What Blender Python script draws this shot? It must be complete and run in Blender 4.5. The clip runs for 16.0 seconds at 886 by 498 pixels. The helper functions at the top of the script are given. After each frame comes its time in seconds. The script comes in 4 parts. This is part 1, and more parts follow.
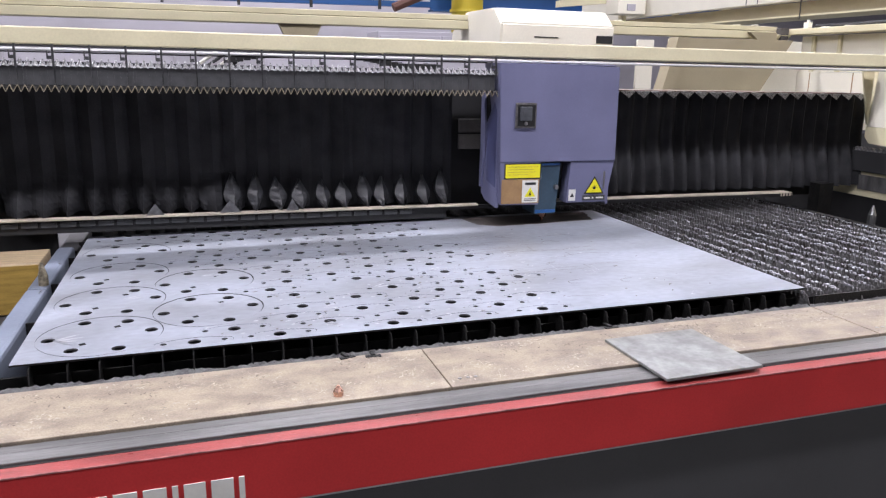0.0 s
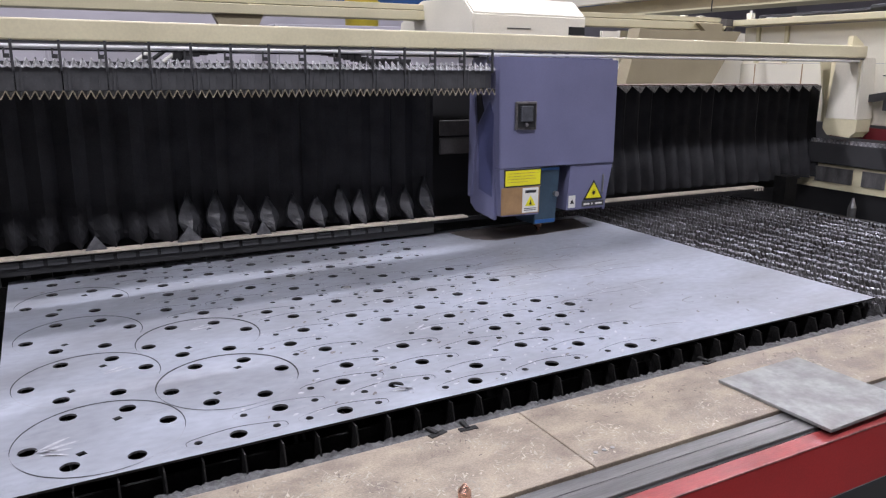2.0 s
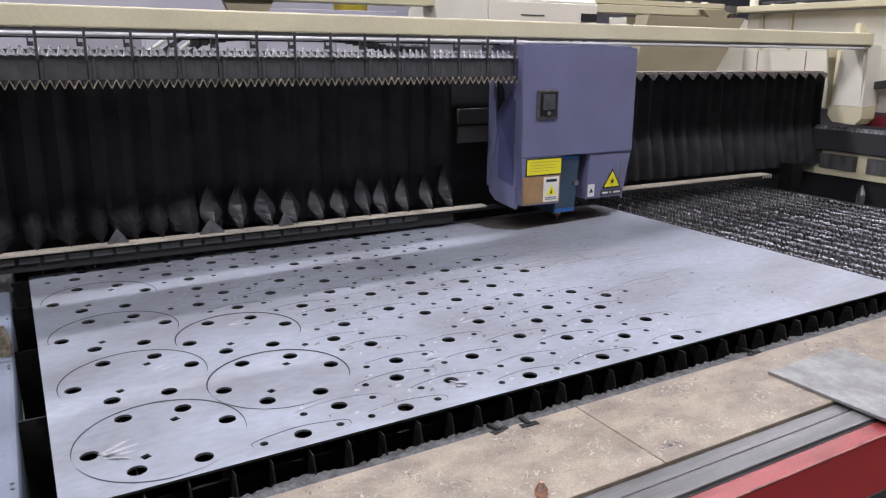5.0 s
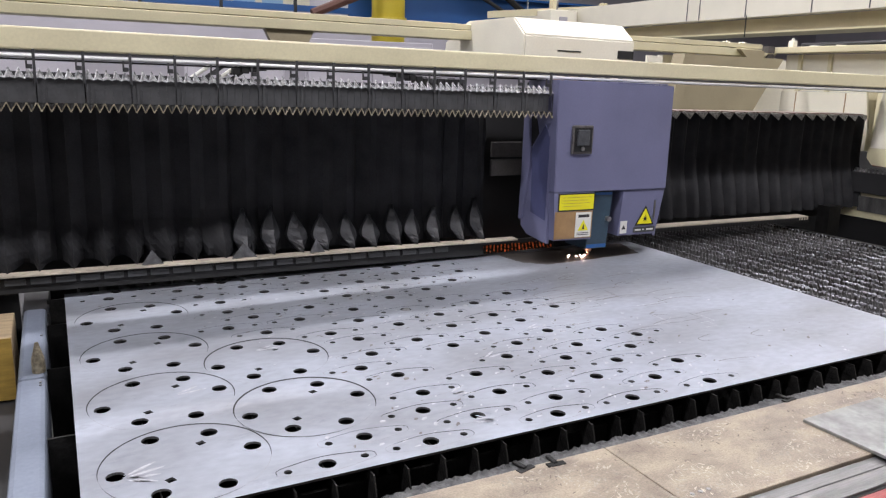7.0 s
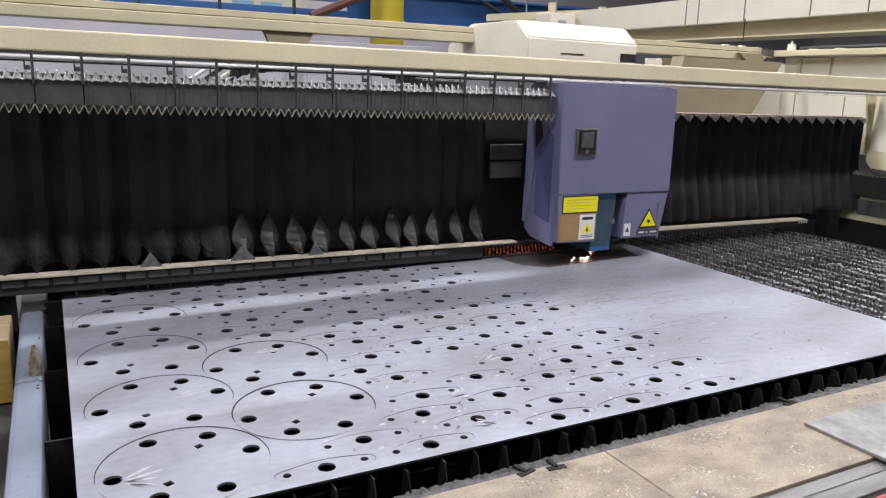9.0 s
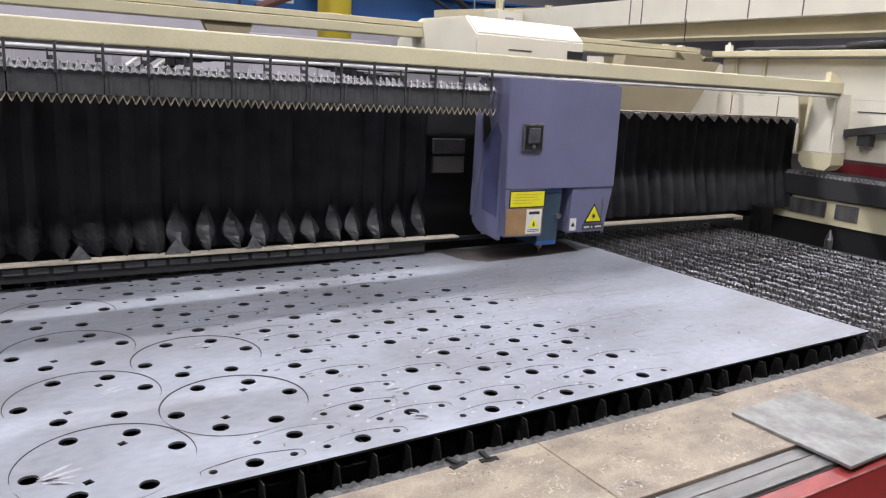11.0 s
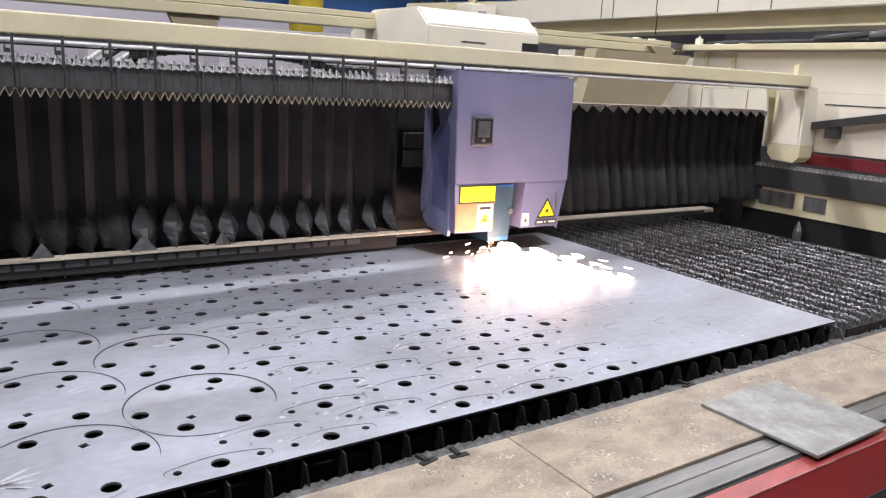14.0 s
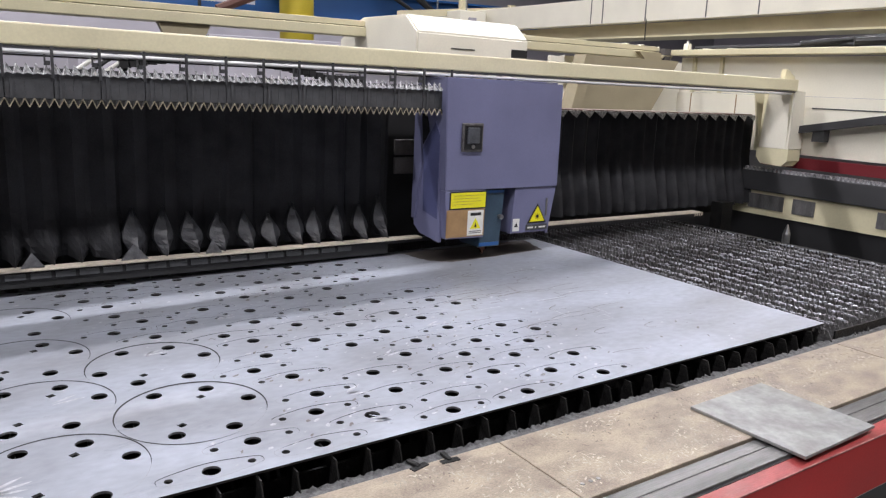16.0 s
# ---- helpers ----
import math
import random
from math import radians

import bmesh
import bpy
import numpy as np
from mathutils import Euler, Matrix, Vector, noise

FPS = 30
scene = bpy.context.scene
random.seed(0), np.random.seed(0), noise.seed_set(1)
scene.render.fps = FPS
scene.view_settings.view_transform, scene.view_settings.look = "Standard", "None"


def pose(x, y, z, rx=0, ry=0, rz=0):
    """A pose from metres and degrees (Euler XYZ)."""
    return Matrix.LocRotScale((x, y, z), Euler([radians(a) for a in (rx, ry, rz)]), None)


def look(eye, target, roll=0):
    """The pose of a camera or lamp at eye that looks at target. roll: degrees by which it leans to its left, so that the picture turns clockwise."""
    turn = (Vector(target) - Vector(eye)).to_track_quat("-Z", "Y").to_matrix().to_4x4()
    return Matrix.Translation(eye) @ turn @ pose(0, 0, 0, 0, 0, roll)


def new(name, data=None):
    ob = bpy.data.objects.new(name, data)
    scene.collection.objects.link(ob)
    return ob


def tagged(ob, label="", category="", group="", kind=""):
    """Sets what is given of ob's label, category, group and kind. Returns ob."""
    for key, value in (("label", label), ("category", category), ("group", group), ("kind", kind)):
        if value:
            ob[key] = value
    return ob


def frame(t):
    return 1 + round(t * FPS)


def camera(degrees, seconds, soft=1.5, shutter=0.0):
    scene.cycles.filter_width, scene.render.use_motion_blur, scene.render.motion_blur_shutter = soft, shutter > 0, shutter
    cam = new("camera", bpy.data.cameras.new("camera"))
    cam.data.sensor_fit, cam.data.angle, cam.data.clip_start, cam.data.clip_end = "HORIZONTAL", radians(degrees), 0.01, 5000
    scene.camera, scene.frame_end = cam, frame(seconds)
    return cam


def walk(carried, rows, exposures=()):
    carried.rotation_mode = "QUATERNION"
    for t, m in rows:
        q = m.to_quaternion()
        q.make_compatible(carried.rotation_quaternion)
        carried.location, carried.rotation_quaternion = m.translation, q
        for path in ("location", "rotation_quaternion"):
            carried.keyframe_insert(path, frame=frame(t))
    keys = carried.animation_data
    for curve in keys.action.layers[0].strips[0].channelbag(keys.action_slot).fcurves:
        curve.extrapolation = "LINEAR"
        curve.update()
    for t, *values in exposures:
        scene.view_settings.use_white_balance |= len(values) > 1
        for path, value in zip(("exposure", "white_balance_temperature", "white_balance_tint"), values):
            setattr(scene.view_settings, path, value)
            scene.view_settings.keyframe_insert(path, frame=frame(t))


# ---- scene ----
# camera and its walk
cam = camera(61.0, 16.0, soft=1.25)
PATH = [
    (0, (0.487, -1.985, 1.627), (1.084, -0.135, 1.158), 0.5),
    (0.5, (0.361, -1.828, 1.628), (1.085, -0.035, 1.12), 0.9),
    (1, (0.233, -1.693, 1.614), (1.094, 0.022, 1.052), -1.5),
    (1.5, (0.176, -1.508, 1.621), (1.09, 0.201, 1.126), -0.8),
    (2, (0.152, -1.371, 1.628), (1.064, 0.342, 1.147), -0.1),
    (2.5, (0.088, -1.31, 1.645), (1.072, 0.364, 1.164), 0.3),
    (3, (0.03, -1.283, 1.644), (1.029, 0.371, 1.128), -1.0),
    (5.5, (0.008, -1.26, 1.642), (0.936, 0.437, 1.133), 1.0),
    (6, (0.004, -1.26, 1.649), (0.895, 0.48, 1.228), 2.8),
    (6.5, (0.007, -1.256, 1.647), (0.904, 0.466, 1.172), 1.6),
    (7, (0.007, -1.253, 1.647), (0.907, 0.477, 1.204), 1.4),
    (7.5, (0.009, -1.244, 1.644), (0.921, 0.483, 1.211), 1.9),
    (8, (0.005, -1.242, 1.645), (0.888, 0.503, 1.225), 0.8),
    (8.5, (0.006, -1.242, 1.643), (0.9, 0.493, 1.209), 1.3),
    (9, (0.007, -1.244, 1.643), (0.912, 0.486, 1.208), 1.5),
    (9.5, (0.015, -1.246, 1.638), (0.941, 0.469, 1.187), 1.3),
    (10, (0.028, -1.251, 1.634), (0.997, 0.441, 1.19), 1.7),
    (12.5, (0.052, -1.257, 1.633), (1.094, 0.392, 1.19), 2.6),
    (13, (0.058, -1.253, 1.632), (1.111, 0.391, 1.199), 2.4),
    (13.5, (0.063, -1.252, 1.63), (1.128, 0.382, 1.189), 2.4),
    (14, (0.065, -1.251, 1.631), (1.137, 0.375, 1.18), 2.4),
    (14.5, (0.066, -1.25, 1.631), (1.145, 0.373, 1.181), 2.5),
    (15, (0.067, -1.252, 1.631), (1.152, 0.368, 1.186), 2.6),
    (15.5, (0.066, -1.258, 1.633), (1.154, 0.364, 1.204), 2.5),
    (16, (0.067, -1.264, 1.634), (1.156, 0.356, 1.199), 2.0),
]
EXPOSURES = [(0, -0.33, 6250, 14), (0.5, -0.33, 6250, 14), (0.7, -0.40, 6250, 14), (1.0, -0.62, 6250, 14), (1.3, -0.66, 6250, 14), (2.0, -0.77, 6200, 14), (5.5, -0.78, 6250, 12), (6.5, -0.61, 6500, 10), (16.0, -0.61, 6450, 10)]
walk(cam, [(t, look(eye, target, roll)) for t, eye, target, roll in PATH], EXPOSURES)

# world and lights
world = bpy.data.worlds.new("hall_air")
scene.world = world
world.use_nodes = True
world.node_tree.nodes["Background"].inputs[0].default_value = (0.9, 0.95, 1.0, 1)
world.node_tree.nodes["Background"].inputs[1].default_value = 0.03


def area_lamp(name, x, y, z, sx, sy, watts, colour=(0.97, 0.945, 1.0)):
    data = bpy.data.lights.new(name, "AREA")
    data.shape, data.size, data.size_y, data.energy, data.color = "RECTANGLE", sx, sy, watts, colour
    ob = new(name, data)
    ob.location = (x, y, z)
    return ob


# the -5.5 and 12.2 rows are added fill with no known source
LAMP_ROWS = [(-5.5, 5.4, 100), (-1.05, 5.4, 540), (3.3, 5.4, 520), (8.0, 5.4, 230), (12.2, 5.6, 420)]
for ly, lz, lw in LAMP_ROWS:
    for lx, share in ((-3.0, 0.62), (2.0, 0.60), (7.0, 0.46)):
        area_lamp("hall_lamp", lx, ly, lz, 3.6, 0.22, lw * share)


# materials
def mat(name, base, rough=0.5, metal=0.0, var=0.12, scale=8.0, bump=0.0, bscale=120.0, tint=None, emit=0.0, stretch=(1, 1, 1), spots=0.0, rnd=0.0, coat=0.0):
    """A painted or bare surface: broad stains and fine grain on the base colour, roughness that varies, fine relief."""
    m = bpy.data.materials.new(name)
    m.use_nodes = True
    nt = m.node_tree
    b = nt.nodes["Principled BSDF"]
    L = nt.links.new
    co = nt.nodes.new("ShaderNodeTexCoord")
    mp = nt.nodes.new("ShaderNodeMapping")
    mp.inputs["Scale"].default_value = stretch
    L(co.outputs["Object"], mp.inputs["Vector"])
    n1 = nt.nodes.new("ShaderNodeTexNoise")
    n1.inputs["Scale"].default_value, n1.inputs["Detail"].default_value = scale, 6
    n2 = nt.nodes.new("ShaderNodeTexNoise")
    n2.inputs["Scale"].default_value, n2.inputs["Detail"].default_value = bscale, 3
    L(mp.outputs[0], n1.inputs["Vector"])
    L(mp.outputs[0], n2.inputs["Vector"])
    ramp = nt.nodes.new("ShaderNodeValToRGB")
    t = tint or tuple(c * (1 - 2.2 * var) for c in base)
    ramp.color_ramp.elements[0].position, ramp.color_ramp.elements[1].position = 0.3, 0.62
    ramp.color_ramp.elements[0].color = (*t, 1)
    ramp.color_ramp.elements[1].color = (*base, 1)
    L(n1.outputs["Fac"], ramp.inputs[0])
    mix = nt.nodes.new("ShaderNodeMix")
    mix.data_type, mix.blend_type = "RGBA", "MULTIPLY"
    mix.inputs[0].default_value = min(1.0, var * 3)
    L(ramp.outputs[0], mix.inputs[6])
    grey = nt.nodes.new("ShaderNodeMapRange")
    grey.inputs[1].default_value, grey.inputs[2].default_value = 0.25, 0.75
    grey.inputs[3].default_value, grey.inputs[4].default_value = 0.6, 1.15
    L(n2.outputs["Fac"], grey.inputs[0])
    L(grey.outputs[0], mix.inputs[7])
    last = mix.outputs[2]
    if rnd:
        info = nt.nodes.new("ShaderNodeObjectInfo")
        rr = nt.nodes.new("ShaderNodeMapRange")
        rr.inputs[3].default_value, rr.inputs[4].default_value = 1 - rnd, 1 + rnd * 0.4
        L(info.outputs["Random"], rr.inputs[0])
        m2 = nt.nodes.new("ShaderNodeMix")
        m2.data_type, m2.blend_type = "RGBA", "MULTIPLY"
        m2.inputs[0].default_value = 1.0
        L(last, m2.inputs[6])
        L(rr.outputs[0], m2.inputs[7])
        last = m2.outputs[2]
    if spots:
        v = nt.nodes.new("ShaderNodeTexNoise")
        v.inputs["Scale"].default_value, v.inputs["Detail"].default_value, v.inputs["Roughness"].default_value = scale * 3.1, 8, 0.75
        L(mp.outputs[0], v.inputs["Vector"])
        sr = nt.nodes.new("ShaderNodeMapRange")
        sr.inputs[1].default_value, sr.inputs[2].default_value = 0.58, 0.7
        sr.inputs[3].default_value, sr.inputs[4].default_value = 0.0, spots
        L(v.outputs["Fac"], sr.inputs[0])
        m3 = nt.nodes.new("ShaderNodeMix")
        m3.data_type = "RGBA"
        m3.inputs[7].default_value = (*[c * 0.35 for c in base], 1)
        L(sr.outputs[0], m3.inputs[0])
        L(last, m3.inputs[6])
        last = m3.outputs[2]
    L(last, b.inputs["Base Color"])
    b.inputs["Metallic"].default_value = metal
    ro = nt.nodes.new("ShaderNodeMapRange")
    ro.inputs[3].default_value, ro.inputs[4].default_value = max(0.03, rough * 0.75), min(1, rough * 1.25)
    L(n1.outputs["Fac"], ro.inputs[0])
    L(ro.outputs[0], b.inputs["Roughness"])
    b.inputs["Coat Weight"].default_value = coat
    if bump:
        bp = nt.nodes.new("ShaderNodeBump")
        bp.inputs["Strength"].default_value, bp.inputs["Distance"].default_value = bump, 0.003
        L(n2.outputs["Fac"], bp.inputs["Height"])
        L(bp.outputs[0], b.inputs["Normal"])
    if emit:
        b.inputs["Emission Color"].default_value = (*base, 1)
        b.inputs["Emission Strength"].default_value = emit
    return m


M = {
    "cream": mat("cream_paint", (0.71, 0.65, 0.435), 0.45, 0, 0.06, 3, 0.05),
    "white": mat("white_paint", (0.84, 0.80, 0.67), 0.42, 0, 0.04, 3, 0.05),
    "blue": mat("violet_blue_paint", (0.166, 0.170, 0.276), 0.42, 0, 0.08, 4, 0.06, 300),
    # darker copy of the carriage blue, for its shaded side
    "blue_shaded": mat("shaded_blue_paint", (0.075, 0.082, 0.17), 0.4, 0, 0.1, 6),
    "teal": mat("teal_paint", (0.042, 0.075, 0.108), 0.35, 0, 0.12, 9),
    "bellows": mat("black_coated_cloth", (0.038, 0.038, 0.041), 0.5, 0, 0.2, 10, 0.2, 200),
    "skirt": mat("grey_plastic", (0.075, 0.076, 0.078), 0.45, 0, 0.15, 20, 0.1),
    "silver": mat("silver_edge", (0.50, 0.50, 0.51), 0.35, 0.3, 0.35, 120),
    "fold": mat("grey_fold_cloth", (0.36, 0.36, 0.365), 0.4, 0.2, 0.3, 90),
    "latch": mat("dull_latch_steel", (0.20, 0.19, 0.185), 0.4, 0.6, 0.2, 40),
    "latch_grey": mat("dark_grey_latch", (0.085, 0.09, 0.10), 0.4, 0.2, 0.2, 30),
    "brass": mat("tarnished_brass", (0.40, 0.35, 0.25), 0.4, 0.4, 0.25, 60),
    "brown": mat("brown_strip", (0.28, 0.2, 0.17), 0.6, 0, 0.2, 20),
    "sheet": mat("mill_steel", (0.395, 0.422, 0.478), 0.40, 0.33, 0.11, 3.2, 0.06, 38, tint=(0.29, 0.30, 0.325), stretch=(0.8, 1.4, 1), spots=0.35),
    "plate": mat("grey_steel_plate", (0.36, 0.36, 0.36), 0.5, 0.45, 0.16, 9, 0.1, 150),
    "offcut": mat("mottled_steel", (0.37, 0.378, 0.365), 0.42, 0.4, 0.2, 11, 0.06, 60, tint=(0.205, 0.205, 0.195)),
    # the panel red with grime, also dimmed to offset the overhead light
    "grimy_dimmed_red": mat("grimy_dimmed_red_paint", (0.36, 0.062, 0.058), 0.3, 0, 0.2, 14, 0.2, 120, stretch=(0.5, 3, 1), spots=0.2),
    "highlight_red": mat("highlight_red_paint", (0.42, 0.16, 0.15), 0.6, 0, 0.3, 20),
    "inner": mat("dull_brown_paint", (0.11, 0.10, 0.094), 0.6, 0, 0.2, 14),
    "pale_glass": mat("pale_wall_panel", (0.72, 0.68, 0.52), 0.5, 0, 0.1, 2),
    "flap": mat("scuffed_black_cloth", (0.036, 0.037, 0.041), 0.38, 0, 0.3, 30, 0.3, 160),
    "slat_steel": mat("rusty_slat_steel", (0.27, 0.265, 0.265), 0.5, 0.45, 0.3, 25, 0.6, 140, tint=(0.05, 0.042, 0.036), rnd=0.35),
    "scuffed": mat("worn_grey_cloth", (0.11, 0.11, 0.116), 0.45, 0, 0.25, 40, 0.2, 200),
    # black slag; also the shade of the gap under the sheet
    "scale": mat("black_slag_and_gap_shade", (0.03, 0.029, 0.028), 0.55, 0.5, 0.3, 30, 0.6, 140, rnd=0.4),
    "pin": mat("slagged_slat", (0.68, 0.70, 0.75), 0.36, 0.5, 0.3, 16, 0.8, 160, tint=(0.15, 0.13, 0.12), rnd=0.4),
    "ledge": mat("worn_tan_board", (0.40, 0.335, 0.248), 0.38, 0, 0.30, 11, 0.25, 210, tint=(0.225, 0.182, 0.145), stretch=(1, 1.7, 1), spots=0.38, rnd=0.10),
    "guide": mat("worn_aluminium", (0.24, 0.235, 0.23), 0.33, 0.45, 0.22, 6, 0.15, 80, stretch=(0.3, 4, 1)),
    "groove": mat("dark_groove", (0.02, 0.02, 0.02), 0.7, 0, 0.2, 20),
    "red": mat("red_paint", (0.56, 0.040, 0.04), 0.4, 0, 0.08, 3, 0.05, 200),
    "charcoal": mat("charcoal_paint", (0.048, 0.048, 0.050), 0.5, 0, 0.1, 5, 0.1, 300),
    "bar": mat("blue_grey_paint", (0.22, 0.25, 0.31), 0.42, 0.1, 0.1, 6, 0.05),
    "wood": mat("pale_timber", (0.55, 0.42, 0.26), 0.6, 0, 0.15, 9, 0.2, 90, stretch=(1, 8, 8)),
    "wood_side": mat("yellow_timber", (0.45, 0.29, 0.06), 0.6, 0, 0.15, 9, 0.2, 90, stretch=(1, 8, 8)),
    "copper": mat("copper", (0.85, 0.52, 0.40), 0.28, 0.9, 0.1, 30),
    "steel": mat("dull_steel", (0.42, 0.42, 0.42), 0.35, 0.9, 0.1, 20),
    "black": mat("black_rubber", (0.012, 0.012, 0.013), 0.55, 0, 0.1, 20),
    "yellow": mat("yellow_label", (0.80, 0.74, 0.02), 0.4, 0, 0.03, 20),
    "label": mat("white_label", (0.75, 0.74, 0.68), 0.45, 0, 0.04, 20),
    "kraft": mat("brown_label", (0.36, 0.22, 0.10), 0.5, 0, 0.08, 20),
    "ink": mat("black_ink", (0.02, 0.02, 0.02), 0.5),
    "concrete": mat("concrete_floor", (0.22, 0.22, 0.21), 0.6, 0, 0.15, 1.5, 0.2, 60),
    "wall": mat("hall_wall_paint", (0.46, 0.44, 0.48), 0.7, 0, 0.08, 1.0, 0.05),
    "ceiling": mat("hall_ceiling", (0.25, 0.25, 0.26), 0.7, 0, 0.08, 1.0),
    "shaded_red": mat("shaded_red_paint", (0.16, 0.012, 0.018), 0.5, 0, 0.08, 2),
    "crane": mat("crane_blue", (0.02, 0.10, 0.30), 0.45, 0, 0.08, 2),
    "crane_pale": mat("pale_blue_paint", (0.25, 0.42, 0.62), 0.4, 0, 0.08, 2),
    "column": mat("column_yellow", (0.66, 0.52, 0.05), 0.45, 0, 0.06, 2),
    "rust": mat("red_oxide", (0.13, 0.055, 0.04), 0.6, 0, 0.12, 3),
    "strip": mat("soiled_cream_strip", (0.60, 0.53, 0.43), 0.5, 0, 0.2, 6, 0.1, 80),
    "rod": mat("polished_rod", (0.78, 0.78, 0.78), 0.25, 0.1, 0.04, 5),
    # beige of the gussets, also cream darkened for shade on bracket and web
    "tan": mat("beige_and_shaded_cream", (0.40, 0.345, 0.225), 0.5, 0, 0.08, 3, 0.05),
    "scuff": mat("pale_scratch", (0.57, 0.51, 0.42), 0.6, 0, 0.25, 14),
    "grime": mat("dark_grime", (0.235, 0.195, 0.16), 0.7, 0, 0.2, 40),
    "burn": mat("scorched_steel", (0.14, 0.12, 0.108), 0.5, 0.35, 0.25, 12, 0.2, 120),
    "slag": mat("grey_slag", (0.15, 0.15, 0.152), 0.8, 0.1, 0.3, 40, 0.8, 150),
    "tube": mat("fluorescent_tube", (1.0, 0.98, 0.94), 0.4, emit=6.0),
    "spark": mat("spark_glow", (1.0, 0.70, 0.56), 0.4, emit=60.0),
    "streak": mat("fading_spark", (1.0, 0.86, 0.80), 0.4, emit=2.2),
    "spark_lit_pin": mat("spark_lit_slat_tip", (1.0, 0.20, 0.05), 0.5, emit=0.15),
    "spatter": mat("pale_spatter", (0.60, 0.61, 0.64), 0.5, 0.3, 0.15, 60),
    "stain": mat("brown_stain", (0.25, 0.23, 0.215), 0.5, 0.3, 0.2, 40),
}


def slight_bend(m, y0, wide, rise, x_end):
    """A shallow roll in a sheet along x: the surface lifts by rise over wide, and dies out towards x_end."""
    nt = m.node_tree
    L = nt.links.new
    co = nt.nodes.new("ShaderNodeTexCoord")
    xyz = nt.nodes.new("ShaderNodeSeparateXYZ")
    L(co.outputs["Object"], xyz.inputs[0])
    up = nt.nodes.new("ShaderNodeMapRange")
    up.interpolation_type = "SMOOTHSTEP"
    up.inputs[1].default_value, up.inputs[2].default_value = y0 - wide / 2, y0 + wide / 2
    L(xyz.outputs["Y"], up.inputs[0])
    fade = nt.nodes.new("ShaderNodeMapRange")
    fade.interpolation_type = "SMOOTHSTEP"
    fade.inputs[1].default_value, fade.inputs[2].default_value = x_end - 0.7, x_end
    fade.inputs[3].default_value, fade.inputs[4].default_value = 1.0, 0.0
    L(xyz.outputs["X"], fade.inputs[0])
    both = nt.nodes.new("ShaderNodeMath")
    both.operation = "MULTIPLY"
    L(up.outputs[0], both.inputs[0])
    L(fade.outputs[0], both.inputs[1])
    bend = nt.nodes.new("ShaderNodeBump")
    bend.inputs["Strength"].default_value, bend.inputs["Distance"].default_value = 1.0, rise
    L(both.outputs[0], bend.inputs["Height"])
    fine = nt.nodes["Bump"]
    L(bend.outputs[0], fine.inputs["Normal"])


slight_bend(M["sheet"], 0.41, 0.11, 0.008, 1.1)

# building tools
M["bellows"].node_tree.nodes["Principled BSDF"].inputs["Specular IOR Level"].default_value = 0.16
M["red"].node_tree.nodes["Principled BSDF"].inputs["Specular IOR Level"].default_value = 0.15


def box(bm, x0, x1, y0, y1, z0, z1, bevel=0.0):
    v = [bm.verts.new(c) for c in ((x0, y0, z0), (x1, y0, z0), (x1, y1, z0), (x0, y1, z0), (x0, y0, z1), (x1, y0, z1), (x1, y1, z1), (x0, y1, z1))]
    f = [bm.faces.new([v[i] for i in q]) for q in ((0, 3, 2, 1), (4, 5, 6, 7), (0, 1, 5, 4), (1, 2, 6, 5), (2, 3, 7, 6), (3, 0, 4, 7))]
    if bevel:
        bmesh.ops.bevel(bm, geom=list({e for q in f for e in q.edges}), offset=bevel, segments=2, affect="EDGES", profile=0.5)
    return bm


def B(*a, bevel=0.0):
    return box(bmesh.new(), *a, bevel=bevel)


def prism(bm, pts, axis, a, b):
    """A prism: pts is an outline in the other two axes, from a to b along axis."""
    def at(p, d):
        return {"x": (d, p[0], p[1]), "y": (p[0], d, p[1]), "z": (p[0], p[1], d)}[axis]
    lo = [bm.verts.new(at(p, a)) for p in pts]
    hi = [bm.verts.new(at(p, b)) for p in pts]
    n = len(pts)
    bm.faces.new(lo)
    bm.faces.new(hi[::-1])
    for i in range(n):
        bm.faces.new((lo[i], lo[(i + 1) % n], hi[(i + 1) % n], hi[i]))
    bmesh.ops.recalc_face_normals(bm, faces=bm.faces[:])
    return bm


def rod(bm, p, q, r, n=10, r2=None):
    p, q = Vector(p), Vector(q)
    m = Matrix.Translation((p + q) / 2) @ (q - p).to_track_quat("Z", "Y").to_matrix().to_4x4()
    bmesh.ops.create_cone(bm, cap_ends=True, segments=n, radius1=r, radius2=r if r2 is None else r2, depth=(q - p).length, matrix=m)
    return bm


def mesh_ob(name, bm, material, smooth=False):
    me = bpy.data.meshes.new(name)
    bm.to_mesh(me)
    bm.free()
    for p in me.polygons:
        p.use_smooth = smooth
    me.materials.append(material)
    return new(name, me)


def part(name, bm, material, parent, label="", smooth=False):
    ob = mesh_ob(name, bm, material, smooth)
    ob.parent = parent
    if label:
        ob["label"] = label
    return ob


def empty(name, m=None):
    ob = new(name)
    ob.empty_display_size = 0.1
    if m is not None:
        ob.matrix_basis = m
    return ob


# ---- setting: the hall ----
def hall():
    X0, X1, Y0, Y1, H = -14.0, 20.0, -14.0, 14.0, 6.2
    tagged(mesh_ob("floor", B(X0, X1, Y0, Y1, -0.2, 0.0), M["concrete"]), "grey worn concrete factory floor", "floor", kind="structure")
    tagged(mesh_ob("ceiling", B(X0, X1, Y0, Y1, H, H + 0.2), M["ceiling"]), "pale grey factory ceiling", "ceiling", kind="structure")
